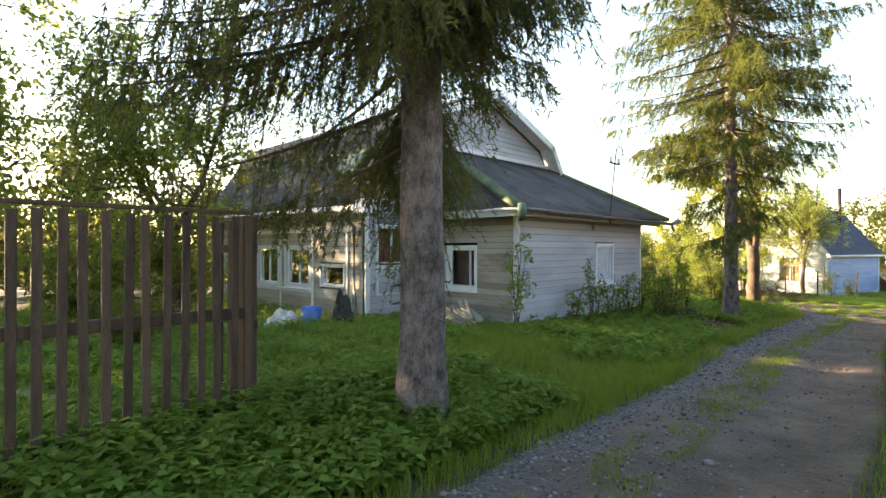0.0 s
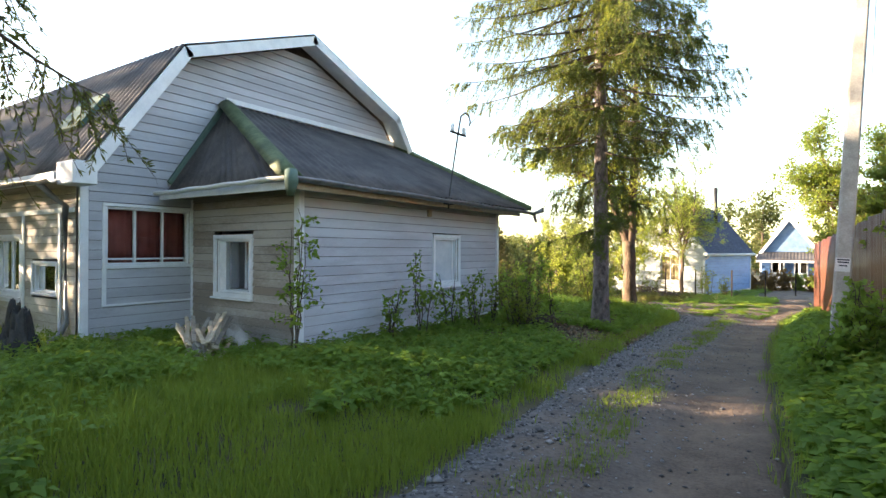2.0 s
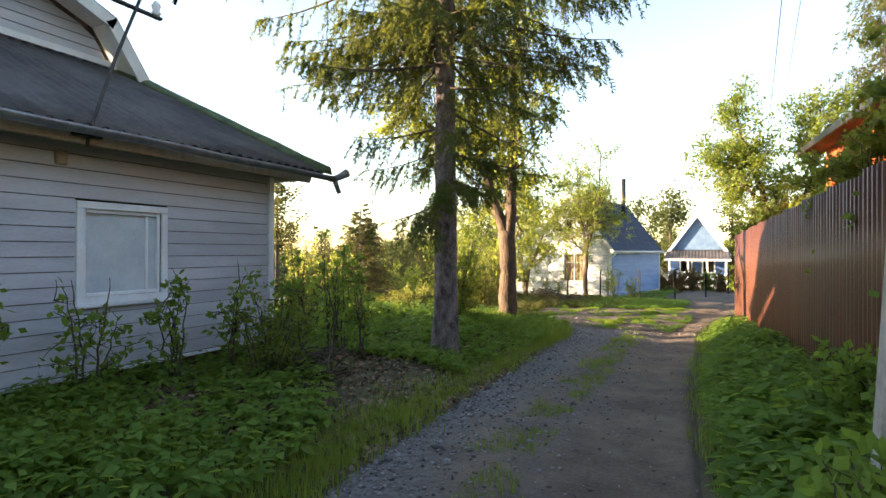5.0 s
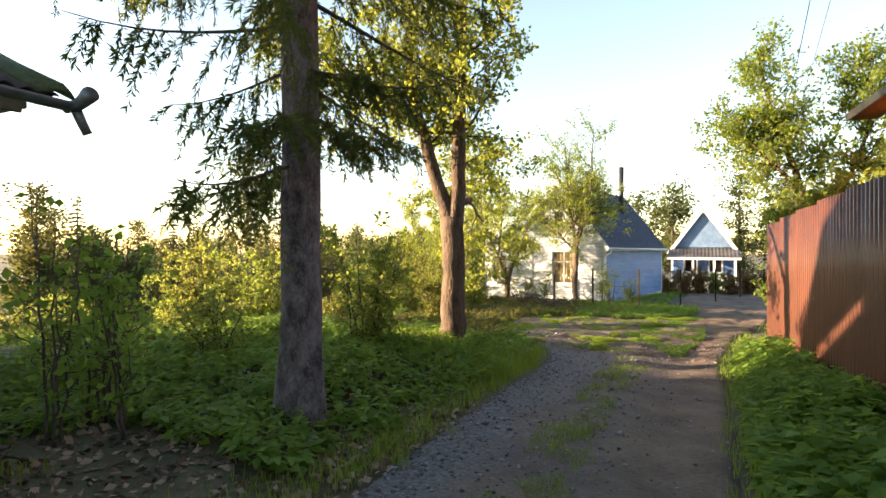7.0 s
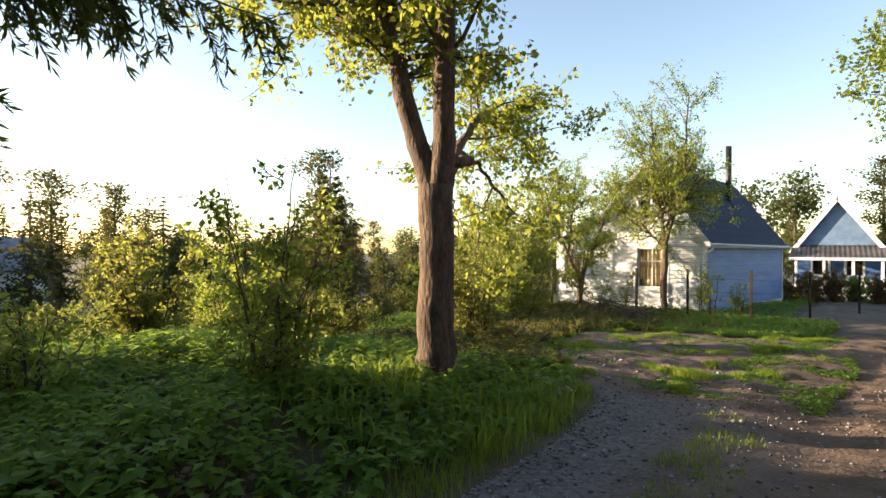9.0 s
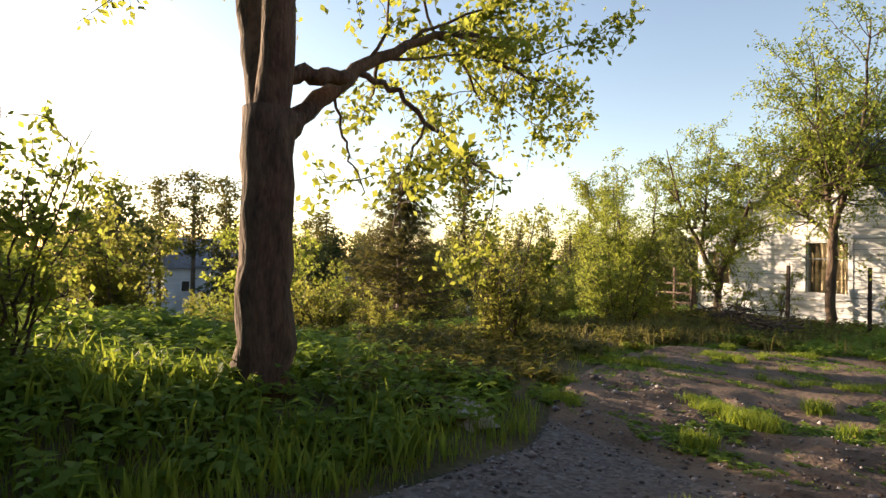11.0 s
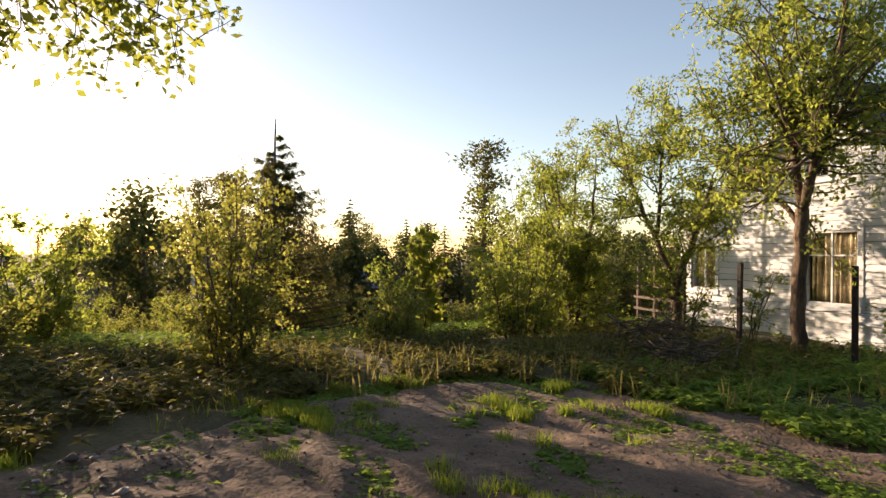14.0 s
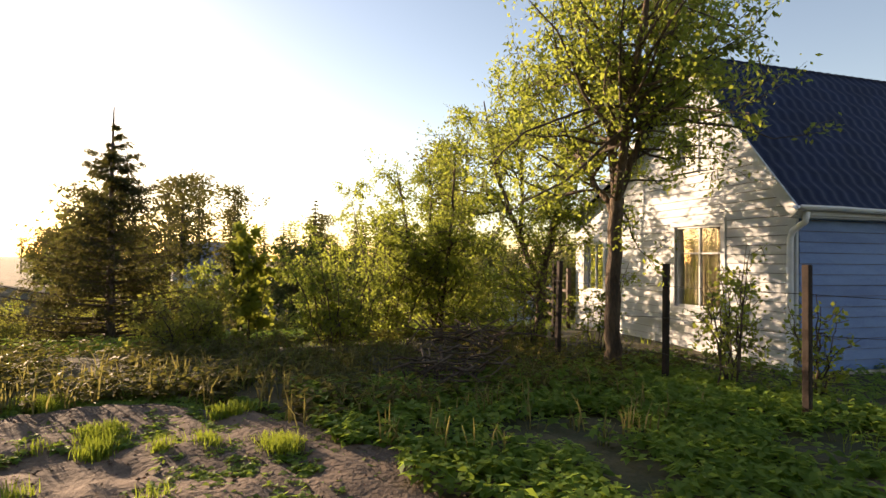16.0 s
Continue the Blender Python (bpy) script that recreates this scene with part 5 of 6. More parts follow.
# forked leafy tree on the bank
broadleaf("forked_tree", -4.62, 20.02, [
    [(0, 0, -0.3, 0.27), (0, 0, 0.1, 0.21), (0.0, 0.02, 1.1, 0.178), (-0.02, 0.03, 2.0, 0.185)],
    [(-0.02, 0.03, 1.85, 0.13), (-0.2, 0, 2.35, 0.115), (-0.5, 0.0, 3.2, 0.1), (-0.78, 0.02, 4.1, 0.09), (-0.85, 0.1, 5.4, 0.07), (-1.0, 0.1, 7.7, 0.03)],
    [(0.02, 0.03, 1.85, 0.13), (0.07, 0.05, 2.6, 0.115), (0.1, 0.05, 3.6, 0.105), (0.1, 0.1, 5.0, 0.09), (0.2, 0.1, 8.2, 0.03)],
    [(-0.62, 0.0, 3.6, 0.06), (-1.2, -0.05, 3.95, 0.05), (-1.75, -0.1, 4.4, 0.045), (-2.6, -0.2, 5.1, 0.02)],
    [(0.0, 0.1, 1.8, 0.085), (-0.15, 0.5, 2.2, 0.07), (-0.35, 1.0, 2.65, 0.055), (-0.6, 1.9, 3.2, 0.035), (-0.7, 3.0, 3.45, 0.015)],
    [(-0.58, 1.85, 3.15, 0.03), (-0.62, 2.3, 3.12, 0.022), (-0.54, 2.8, 3.02, 0.015), (-0.45, 3.2, 2.92, 0.008)],
    [(-0.62, 2.0, 3.2, 0.025), (-0.9, 2.5, 3.0, 0.016), (-1.15, 2.95, 2.75, 0.008)],
    [(0.03, 0.1, 2.25, 0.065), (0.04, 0.4, 2.3, 0.06), (0.04, 0.6, 2.32, 0.055)],
    [(-0.3, 0.85, 2.5, 0.03), (-0.26, 1.2, 2.42, 0.025), (-0.19, 1.49, 2.15, 0.022), (-0.2, 1.92, 1.92, 0.016), (-0.1, 2.28, 1.7, 0.01), (-0.05, 2.4, 1.7, 0.007)],
    [(-0.19, 1.49, 2.15, 0.014), (-0.25, 1.36, 1.85, 0.011), (-0.28, 1.3, 1.52, 0.009), (-0.3, 1.18, 1.08, 0.005)],
    [(-0.2, 0.6, 2.3, 0.014), (-0.3, 0.75, 1.95, 0.011), (-0.32, 0.82, 1.75, 0.009), (-0.34, 0.98, 1.5, 0.005)]],
    21, "forked leafy tree with furrowed bark and young yellow-green leaves", M_leaf_young, side=15, sides=(0, 34, 34, 24, 12, 6, 4, 0, 2, 2, 0), blen=1.6, twigs=9, twig_len=0.45, leaves=24, size=0.078, width=0.32, crown_from=0.42, rise=0.02, cluster=0.06, trunk_sides=16, hang=0.25)
# rowan and apple trees in front of the white house
broadleaf("rowan_tree", -5.08, 31.48, [
    [(0, 0, -0.2, 0.12), (0, 0, 0.3, 0.095), (0.02, 0.0, 1.3, 0.085), (0.03, 0.02, 2.1, 0.085)],
    [(0.03, 0.02, 2.05, 0.06), (-0.1, 0.05, 3.0, 0.05), (-0.3, 0.2, 4.2, 0.035), (-0.4, 0.2, 5.8, 0.012)],
    [(0.03, 0.02, 2.05, 0.06), (0.3, -0.1, 2.9, 0.05), (0.55, -0.1, 4.0, 0.035), (0.6, 0.1, 6.2, 0.012)],
    [(0.03, 0.02, 2.05, 0.045), (0.1, 0.4, 3.0, 0.04), (0.1, 0.8, 4.4, 0.012)],
    [(0.0, 0, 1.9, 0.04), (-0.6, 0.1, 2.6, 0.03), (-1.3, 0.2, 3.4, 0.01)]],
    22, "slender rowan tree with feathery fresh green leaves", M_leaf_mid, side=26, sides=(0, 46, 50, 40, 34), blen=1.9, twigs=9, twig_len=0.4, leaves=16, size=0.07, width=0.25, crown_from=0.3, cluster=0.05, trunk_sides=12)
broadleaf("apple_tree", -8.0, 32.6, [
    [(0, 0, -0.2, 0.1), (0.05, 0, 0.5, 0.085), (0.2, -0.05, 1.2, 0.075), (0.55, -0.1, 2.0, 0.06), (0.9, -0.1, 2.9, 0.03)],
    [(0.1, 0, 0.8, 0.06), (-0.3, -0.2, 1.8, 0.05), (-0.8, -0.4, 3.0, 0.035), (-1.1, -0.5, 4.4, 0.012)],
    [(-0.3, -0.2, 1.8, 0.045), (-0.1, -0.3, 3.0, 0.03), (0.1, -0.4, 4.6, 0.012)]],
    23, "leaning old apple tree with fresh green leaves", M_leaf_mid, side=28, blen=1.3, twigs=8, twig_len=0.4, leaves=24, size=0.06, width=0.3, crown_from=0.25, cluster=0.05)
broadleaf("willow_tree", -9.5, 31.4, [
    [(0, 0, -0.2, 0.06), (0.15, 0.0, 0.8, 0.045), (0.45, 0.0, 2.0, 0.03), (0.6, 0.0, 3.6, 0.01)],
    [(0, 0, -0.2, 0.06), (-0.2, 0.1, 0.9, 0.045), (-0.6, 0.1, 2.0, 0.03), (-0.9, 0.2, 3.6, 0.01)],
    [(0, 0, -0.2, 0.05), (0.1, -0.3, 0.8, 0.04), (0.1, -0.7, 1.8, 0.03), (0.0, -0.9, 3.1, 0.01)]],
    24, "many-stemmed willow with fresh green leaves", M_leaf_mid, side=36, blen=1.15, twigs=8, twig_len=0.4, leaves=24, size=0.056, width=0.28, crown_from=0.08, cluster=0.05)
broadleaf("alder_tree", -11.6, 33.0, [
    [(0, 0, -0.2, 0.07), (0.1, 0.0, 1.2, 0.05), (0.2, 0.0, 2.6, 0.035), (0.3, 0.0, 4.6, 0.01)],
    [(0, 0, -0.2, 0.06), (-0.4, 0.1, 1.2, 0.045), (-0.8, 0.1, 2.6, 0.03), (-1.0, 0.2, 4.2, 0.01)]],
    25, "young alder with dense bright green leaves", M_leaf_young, side=40, blen=1.2, twigs=8, twig_len=0.38, leaves=22, size=0.066, width=0.36, crown_from=0.12, cluster=0.06)
# apple tree and lilacs behind the steel fence
broadleaf("apple_tree", 1.3, 26.8, [
    [(0, 0, -0.2, 0.12), (0.0, 0, 1.2, 0.1), (-0.2, 0.0, 2.6, 0.09), (-0.5, 0.0, 3.8, 0.07), (-0.9, 0.0, 5.0, 0.05), (-1.2, 0, 6.4, 0.015)],
    [(-0.1, 0, 2.2, 0.06), (0.5, 0.1, 3.2, 0.05), (0.9, 0.1, 4.4, 0.035), (1.0, 0.0, 6.0, 0.012)],
    [(-0.35, 0.0, 3.2, 0.05), (-1.0, -0.1, 3.9, 0.04), (-1.7, -0.2, 4.8, 0.012)]],
    26, "old apple tree behind the steel fence", M_leaf_mid, side=42, blen=1.45, twigs=10, twig_len=0.4, leaves=15, size=0.085, width=0.3, crown_from=0.4, cluster=0.06)
for i, (bx, by, bh, sp) in enumerate(((0.95, 22.2, 3.0, 0.45), (0.8, 24.6, 3.3, 0.6), (1.5, 28.5, 3.6, 1.2), (2.4, 26.9, 5.2, 1.2), (1.0, 20.4, 2.7, 0.4), (1.15, 18.6, 3.2, 0.45), (1.2, 16.6, 3.6, 0.5), (1.25, 14.6, 3.9, 0.5), (1.35, 12.8, 3.6, 0.5), (2.9, 28.3, 5.4, 1.3), (1.9, 30.2, 3.8, 1.0))):
    bush("lilac_bush", bx, by, bh, sp, 13, 40 + i, "tall leafy lilac bush behind the steel fence", M_leaf_mid if i % 2 else M_leaf_young, leaves=12, size=0.085, side=16, blen=0.7, group="lilac bushes", twigs=4)
# trees in the yard behind the picket fence
broadleaf("apple_tree", -11.2, 4.2, [
    [(0, 0, -0.2, 0.14), (0.0, 0, 0.9, 0.12), (-0.1, 0.0, 1.8, 0.11)],
    [(-0.1, 0, 1.7, 0.07), (0.5, 0.3, 2.7, 0.055), (1.0, 0.5, 4.0, 0.035), (1.2, 0.6, 5.8, 0.012)],
    [(-0.1, 0, 1.7, 0.07), (-0.6, -0.4, 2.7, 0.055), (-1.2, -0.8, 4.2, 0.03), (-1.3, -1.0, 6.0, 0.012)],
    [(-0.1, 0, 1.7, 0.06), (0.1, -0.6, 2.9, 0.045), (0.3, -1.2, 4.4, 0.012)]],
    27, "spreading apple tree in the overgrown yard", M_leaf_young, side=30, blen=1.5, twigs=10, twig_len=0.45, leaves=13, size=0.1, width=0.3, crown_from=0.25, cluster=0.07)
broadleaf("birch_tree", -15.0, 1.5, [
    [(0, 0, -0.2, 0.15), (0.1, 0, 2.0, 0.12), (0.2, 0.0, 4.5, 0.08), (0.1, 0.2, 8.0, 0.02)],
    [(0.1, 0, 1.6, 0.08), (-0.8, -0.6, 3.2, 0.06), (-1.3, -1.0, 6.0, 0.015)]],
    28, "tall leafy birch in the overgrown yard", M_leaf_young, side=44, blen=2.0, twigs=11, twig_len=0.6, leaves=13, size=0.13, width=0.3, crown_from=0.2, cluster=0.09, hang=0.3)

# bushes near the lane
bush("willow_bush", -5.2, 18.45, 2.0, 0.75, 11, 51, "leafy willow bush with thin upright stems", M_leaf_mid, leaves=9, size=0.055, side=9, blen=0.4, crown_from=0.15, twigs=4)
bush("willow_bush", -6.9, 24.35, 2.0, 0.95, 17, 52, "sunlit yellow-green bush at the edge of the clearing", M_leaf_olive, leaves=13, size=0.047, side=11, blen=0.45, crown_from=0.1, twigs=4)
bush("willow_bush", -8.3, 22.0, 0.75, 0.8, 11, 53, "sunlit yellow-green bush at the edge of the clearing", M_leaf_olive, leaves=12, size=0.047, side=9, blen=0.42, crown_from=0.1, twigs=4)
bush("willow_bush", -8.3, 29.1, 1.9, 1.15, 16, 57, "wide leafy willow bush before the white house", M_leaf_mid, leaves=12, size=0.05, side=11, blen=0.5, crown_from=0.06, twigs=4)
bush("willow_bush", -9.4, 30.3, 2.9, 1.2, 16, 58, "wide leafy willow bush before the white house", M_leaf_mid, leaves=12, size=0.055, side=13, blen=0.6, crown_from=0.1, twigs=4)
bush("maple_sapling", -9.6, 28.0, 2.2, 0.35, 4, 54, "maple sapling with bright young leaves", M_leaf_young, leaves=8, size=0.12, side=10, blen=0.35, crown_from=0.15, width=0.42)
bush("elder_bush", -7.0, 15.9, 1.3, 0.9, 8, 55, "leafy elder bush behind the annex corner", M_leaf_mid, leaves=6, size=0.06, side=7, blen=0.45, twigs=3)
bush("elder_bush", -6.6, 17.2, 0.8, 0.7, 8, 56, "leafy elder bush behind the annex corner", M_leaf_mid, leaves=6, size=0.06, side=6, blen=0.35, twigs=3)
for i, (bx, by, bh) in enumerate(((-5.6, 9.9, 0.9), (-5.55, 10.7, 1.2), (-5.5, 11.5, 0.95), (-5.45, 12.3, 1.15), (-5.5, 13.0, 1.35), (-5.4, 13.7, 1.25), (-5.25, 14.55, 1.75), (-5.0, 13.6, 1.6), (-5.45, 15.0, 1.5), (-4.95, 14.9, 1.2), (-5.9, 15.3, 1.3))):
    bush("sapling", bx, by, bh * 1.1, 0.24, 4, 60 + i, "thin leafy sapling beside the boarded wall", M_leaf_cover, leaves=4, size=0.08, side=6, blen=0.2, twigs=2, group="saplings by the annex", crown_from=0.3)
bush("climbing_vine", -5.9, 8.33, 1.9, 0.2, 5, 71, "leafy vine climbing the annex corner", M_leaf_cover, leaves=6, size=0.07, side=6, blen=0.25, crown_from=0.4, twigs=2)
bush("willow_bush", -4.9, 13.0, 0.9, 0.5, 8, 72, "low leafy shoots by the lane", M_leaf_mid, leaves=8, size=0.05, side=6, blen=0.25)
for i, (bx, by, bh, sp) in enumerate(((0.25, 11.1, 1.25, 0.3), (-0.12, 10.9, 0.6, 0.25), (0.35, 12.0, 1.0, 0.3), (0.4, 13.2, 0.7, 0.3))):
    bush("raspberry_bush", bx, by, bh, sp, 8, 80 + i, "leafy raspberry canes along the steel fence", M_leaf_cover, leaves=9, size=0.075, side=7, blen=0.28, group="raspberry canes", width=0.36)
for i, (bx, by, bh, sp) in enumerate(((-3.9, 32.0, 1.4, 0.4), (-4.3, 32.6, 1.6, 0.4), (-3.3, 32.4, 1.1, 0.4), (-6.6, 32.6, 1.3, 0.6), (-7.0, 31.6, 1.2, 0.6))):
    bush("sapling", bx, by, bh, sp, 5, 90 + i, "thin sapling in front of the white house", M_leaf_mid, leaves=5, size=0.06, side=6, blen=0.3, group="saplings by the white house")

# bushes filling the slope towards the valley: three kinds, repeated
kinds = [bush("slope_bush", -9.5, 19.5, 1.5, 0.9, 13, 101, "leafy wild bush on the valley slope", M_leaf_olive, leaves=14, size=0.062, side=11, blen=0.45, group="bushes on the slope", crown_from=0.05),
         bush("slope_bush", -11.0, 22.0, 2.0, 1.1, 13, 102, "leafy wild bush on the valley slope", M_leaf_mid, leaves=14, size=0.068, side=12, blen=0.5, group="bushes on the slope", crown_from=0.05),
         bush("slope_bush", -8.9, 27.0, 1.0, 0.9, 12, 103, "leafy wild bush on the valley slope", M_leaf_olive, leaves=13, size=0.055, side=10, blen=0.4, group="bushes on the slope", crown_from=0.02)]
rs = random.Random(7)
placed = 0
while placed < 44:
    px, py = rs.uniform(-30, -8.2), rs.uniform(14.5, 38)
    if px > -11 and py > 29:
        continue
    if px > -9.5 and py < 17.5:
        continue
    if px > -14 and 22 < py < 31 and rs.random() < 0.8:
        continue
    if px < -9 and py < 22 and rs.random() < 0.45:
        continue
    sc = rs.uniform(0.5, 1.3) * (0.7 if px > -14 else 1.05)
    copy_thing(rs.choice(kinds), pose(px, py, ground_z(px, py), 0, 0, rs.uniform(0, 360)) @ Matrix.Scale(sc, 4))
    placed += 1
for px, py, sc in ((-7.9, 2.4, 0.6), (-12.5, 3.0, 1.1), (-14.5, 5.2, 1.0), (-9.8, 0.5, 0.9), (-17, 4.5, 1.6), (-18.5, 0.0, 1.8), (-13, -3, 1.5)):
    copy_thing(rs.choice(kinds), pose(px, py, ground_z(px, py), 0, 0, rs.uniform(0, 360)) @ Matrix.Scale(sc, 4))


# distant trees: four models, repeated along the edge of the valley
def far_broadleaf(seed, h, label):
    rng = np.random.default_rng(seed)
    t = thing("distant_tree", -60, 60, ground_z(-60, 60), label, "tree", "trees across the valley")
    tr = Tubes()
    tr.add([(0, 0, -0.5), (0.1, 0, h * 0.4), (0.0, 0.1, h * 0.9)], [h * 0.022, h * 0.016, 0.02], 6)
    P = []
    for _ in range(34):
        a, u = rng.uniform(0, 2 * math.pi), rng.random()
        z = h * (0.18 + 0.8 * u)
        rr = h * 0.27 * math.sqrt(max(0.05, math.sin(math.pi * min(1, 0.12 + u * 0.9)))) * math.sqrt(rng.random())
        c = np.array((math.cos(a) * rr, math.sin(a) * rr, z))
        tr.add([(0, 0, z * 0.8), c * np.array((0.5, 0.5, 0.95)), c], [0.05, 0.03, 0.01], 4, cap=False)
        P.append(c + rng.normal(size=(75, 3)) * h * np.array((0.065, 0.065, 0.05)))
    P = np.concatenate(P)
    child("trunk", tr.mesh("trunk", M_twig), t)
    child("crown", leaf_mesh("crown", P, rng.normal(size=P.shape), h * 0.035, 0.38, M_far, rng), t)
    return t


def far_conifer(seed, h, label, pine=False):
    rng = np.random.default_rng(seed)
    t = thing("distant_tree", -62, 60, ground_z(-62, 60), label, "tree", "trees across the valley")
    tr = Tubes()
    tr.add([(0, 0, -0.5), (0, 0, h * 0.5), (0, 0, h)], [h * 0.018, h * 0.012, 0.01], 6)
    P, D, S = [], [], []
    for z in np.arange(h * (0.45 if pine else 0.08), h * 0.99, h * (0.05 if pine else 0.028)):
        u = z / h
        R = h * 0.34 * (1 - u) ** 0.95 + 0.02 if not pine else h * rng.uniform(0.1, 0.3) * math.sqrt(max(0.02, math.sin(math.pi * (u - 0.42) / 0.6)))
        for k in range(7):
            a = rng.uniform(0, 2 * math.pi)
            L = R * rng.uniform(0.45, 1.15)
            s = rng.random(30)
            o = np.array((math.cos(a), math.sin(a), -0.2 if not pine else 0.25))
            P.append(np.array((0, 0, z)) + o * (L * s)[:, None] + rng.normal(size=(30, 3)) * h * (0.008 * (1 - u) if not pine else 0.016))
            D.append(np.tile(o, (30, 1)) + rng.normal(size=(30, 3)) * 0.6)
            S.append(np.full(30, h * (0.024 if pine else 0.007 + 0.03 * (1 - u))))
    child("trunk", tr.mesh("trunk", M_twig), t)
    child("crown", leaf_mesh("crown", np.concatenate(P), np.concatenate(D), np.concatenate(S), 0.26, M_far_dark, rng), t)
    return t


models = [far_broadleaf(201, 9, "leafy tree across the valley, copied as unseen shade tree by yard"), far_broadleaf(202, 11, "leafy tree across the valley, copied as unseen shade tree by yard"), far_conifer(203, 12, "distant dark spruce across the valley"), far_conifer(204, 12, "distant dark pine across the valley", True)]
rs = random.Random(19)
for _ in range(270):
    az = radians(rs.uniform(-14, 150))
    d = rs.choice((rs.uniform(34, 55), rs.uniform(55, 100), rs.uniform(80, 150)))
    px, py = -math.sin(az) * d, 18 + math.cos(az) * d
    if px > -14 and py < 56:
        continue
    if abs(px + 50) < 5 and abs(py - 62) < 6:
        continue
    if d < 62 and 73 < math.degrees(az) < 84:
        continue
    gz = ground_z(px, py)
    top = 0.6 + d * (rs.uniform(0.0, 0.065) if az < 1.7 else rs.uniform(0.0, 0.05))
    hh = max(3.0, top - gz)
    k = rs.choice((0, 1, 0, 1, 2, 3, 2)) if d > 55 else rs.choice((0, 1, 0, 1, 2))
    if k < 2:
        hh = max(3.0, 0.85 * hh)
    copy_thing(models[k], pose(px, py, gz, 0, 0, rs.uniform(0, 360)) @ Matrix.Scale(hh / (9, 11, 12, 12)[k], 4))
# the big pine, trees behind the houses and the fence, and unseen trees added to shade the yard
for k, px, py, hh in ((3, -32.8, 43.6, 13.0), (3, -57, 29.5, 14.5), (3, -60, 27, 14.0), (2, -56, 32.5, 12.5), (1, -45.8, 22.5, 10.5), (3, -36, 30.5, 9.4), (3, -37, 27.6, 10.0), (2, -44, 37.5, 11.0), (3, -52, 40, 11.0), (3, 2.0, 66, 9.5), (3, 5.0, 64, 8.5), (0, -6, 62, 7.5), (1, -9, 58, 8.0), (2, 8.0, 60, 8.5), (1, -3.5, 70, 9), (0, 4.0, 55, 6.0), (0, -12.0, 48, 6.5), (0, -15, 44, 5.5), (3, -17, 52, 9), (1, 9, 33, 9), (0, 7, 38, 7), (2, 9.5, 16, 11), (1, 8, 9, 9), (0, 7, 2, 8), (1, 9, -6, 9), (2, 3, -16, 12), (1, -6, -18, 10), (1, -14, -14, 10), (0, -22, -8, 9), (2, -24, 2, 10), (1, -21, 9, 4.6), (1, -20, 5, 4.8), (0, -22.5, -2, 9), (1, -27, -5, 11), (0, -26, 6, 6), (1, -18.5, -4, 8), (2, -30, 1, 11), (1, -19, 0.6, 8.5), (1, -16, -1.5, 8), (0, -13.2, -5.5, 7.5), (1, -11, -8, 9)):
    copy_thing(models[k], pose(px, py, ground_z(px, py), 0, 0, px * 37) @ Matrix.Scale(hh / (9, 11, 12, 12)[k], 4))
for k, o in enumerate(models):
    o.matrix_world = pose(-58 - 9 * k, 58 + 11 * k, ground_z(-58 - 9 * k, 58 + 11 * k))

# brown hedge and fence before the little house
hedge = [bush("hedge_bush", -2.6 + 0.75 * k, 42.6 + 0.3 * k, 1.25, 0.5, 10, 300 + k, "clipped reddish-brown hedge bush", M_leaf_mid if k == 3 else M_hedge, leaves=12, size=0.09, side=9, blen=0.3, crown_from=0.02, group="hedge before the little house") for k in range(8)]


# ---------------------------------------------------------------- plants on the ground
def inside(x, y):
    if -15.5 < x < -8.6 and 6.9 < y < 14.9 or -8.8 < x < -5.98 and 8.4 < y < 14.15:
        return True
    a = radians(-11)
    dx, dy = x + 4.4, y - 34.0
    return -5.7 < dx * math.cos(a) + dy * math.sin(a) < 0.05 and -0.05 < -dx * math.sin(a) + dy * math.cos(a) < 8.5


def patchy(x, y, f, seed):
    return noise.noise((x * f, y * f, seed)) * 0.5 + 0.5


def scatter(rng, n, xr, yr, keep):
    out = []
    while len(out) < n:
        x, y = rng.uniform(*xr), rng.uniform(*yr)
        if not inside(x, y) and keep(x, y):
            out.append((x, y))
    return out


def off_road(x, y, margin=0.0):
    return x < road_left(y) - margin or x > road_right(y) + margin


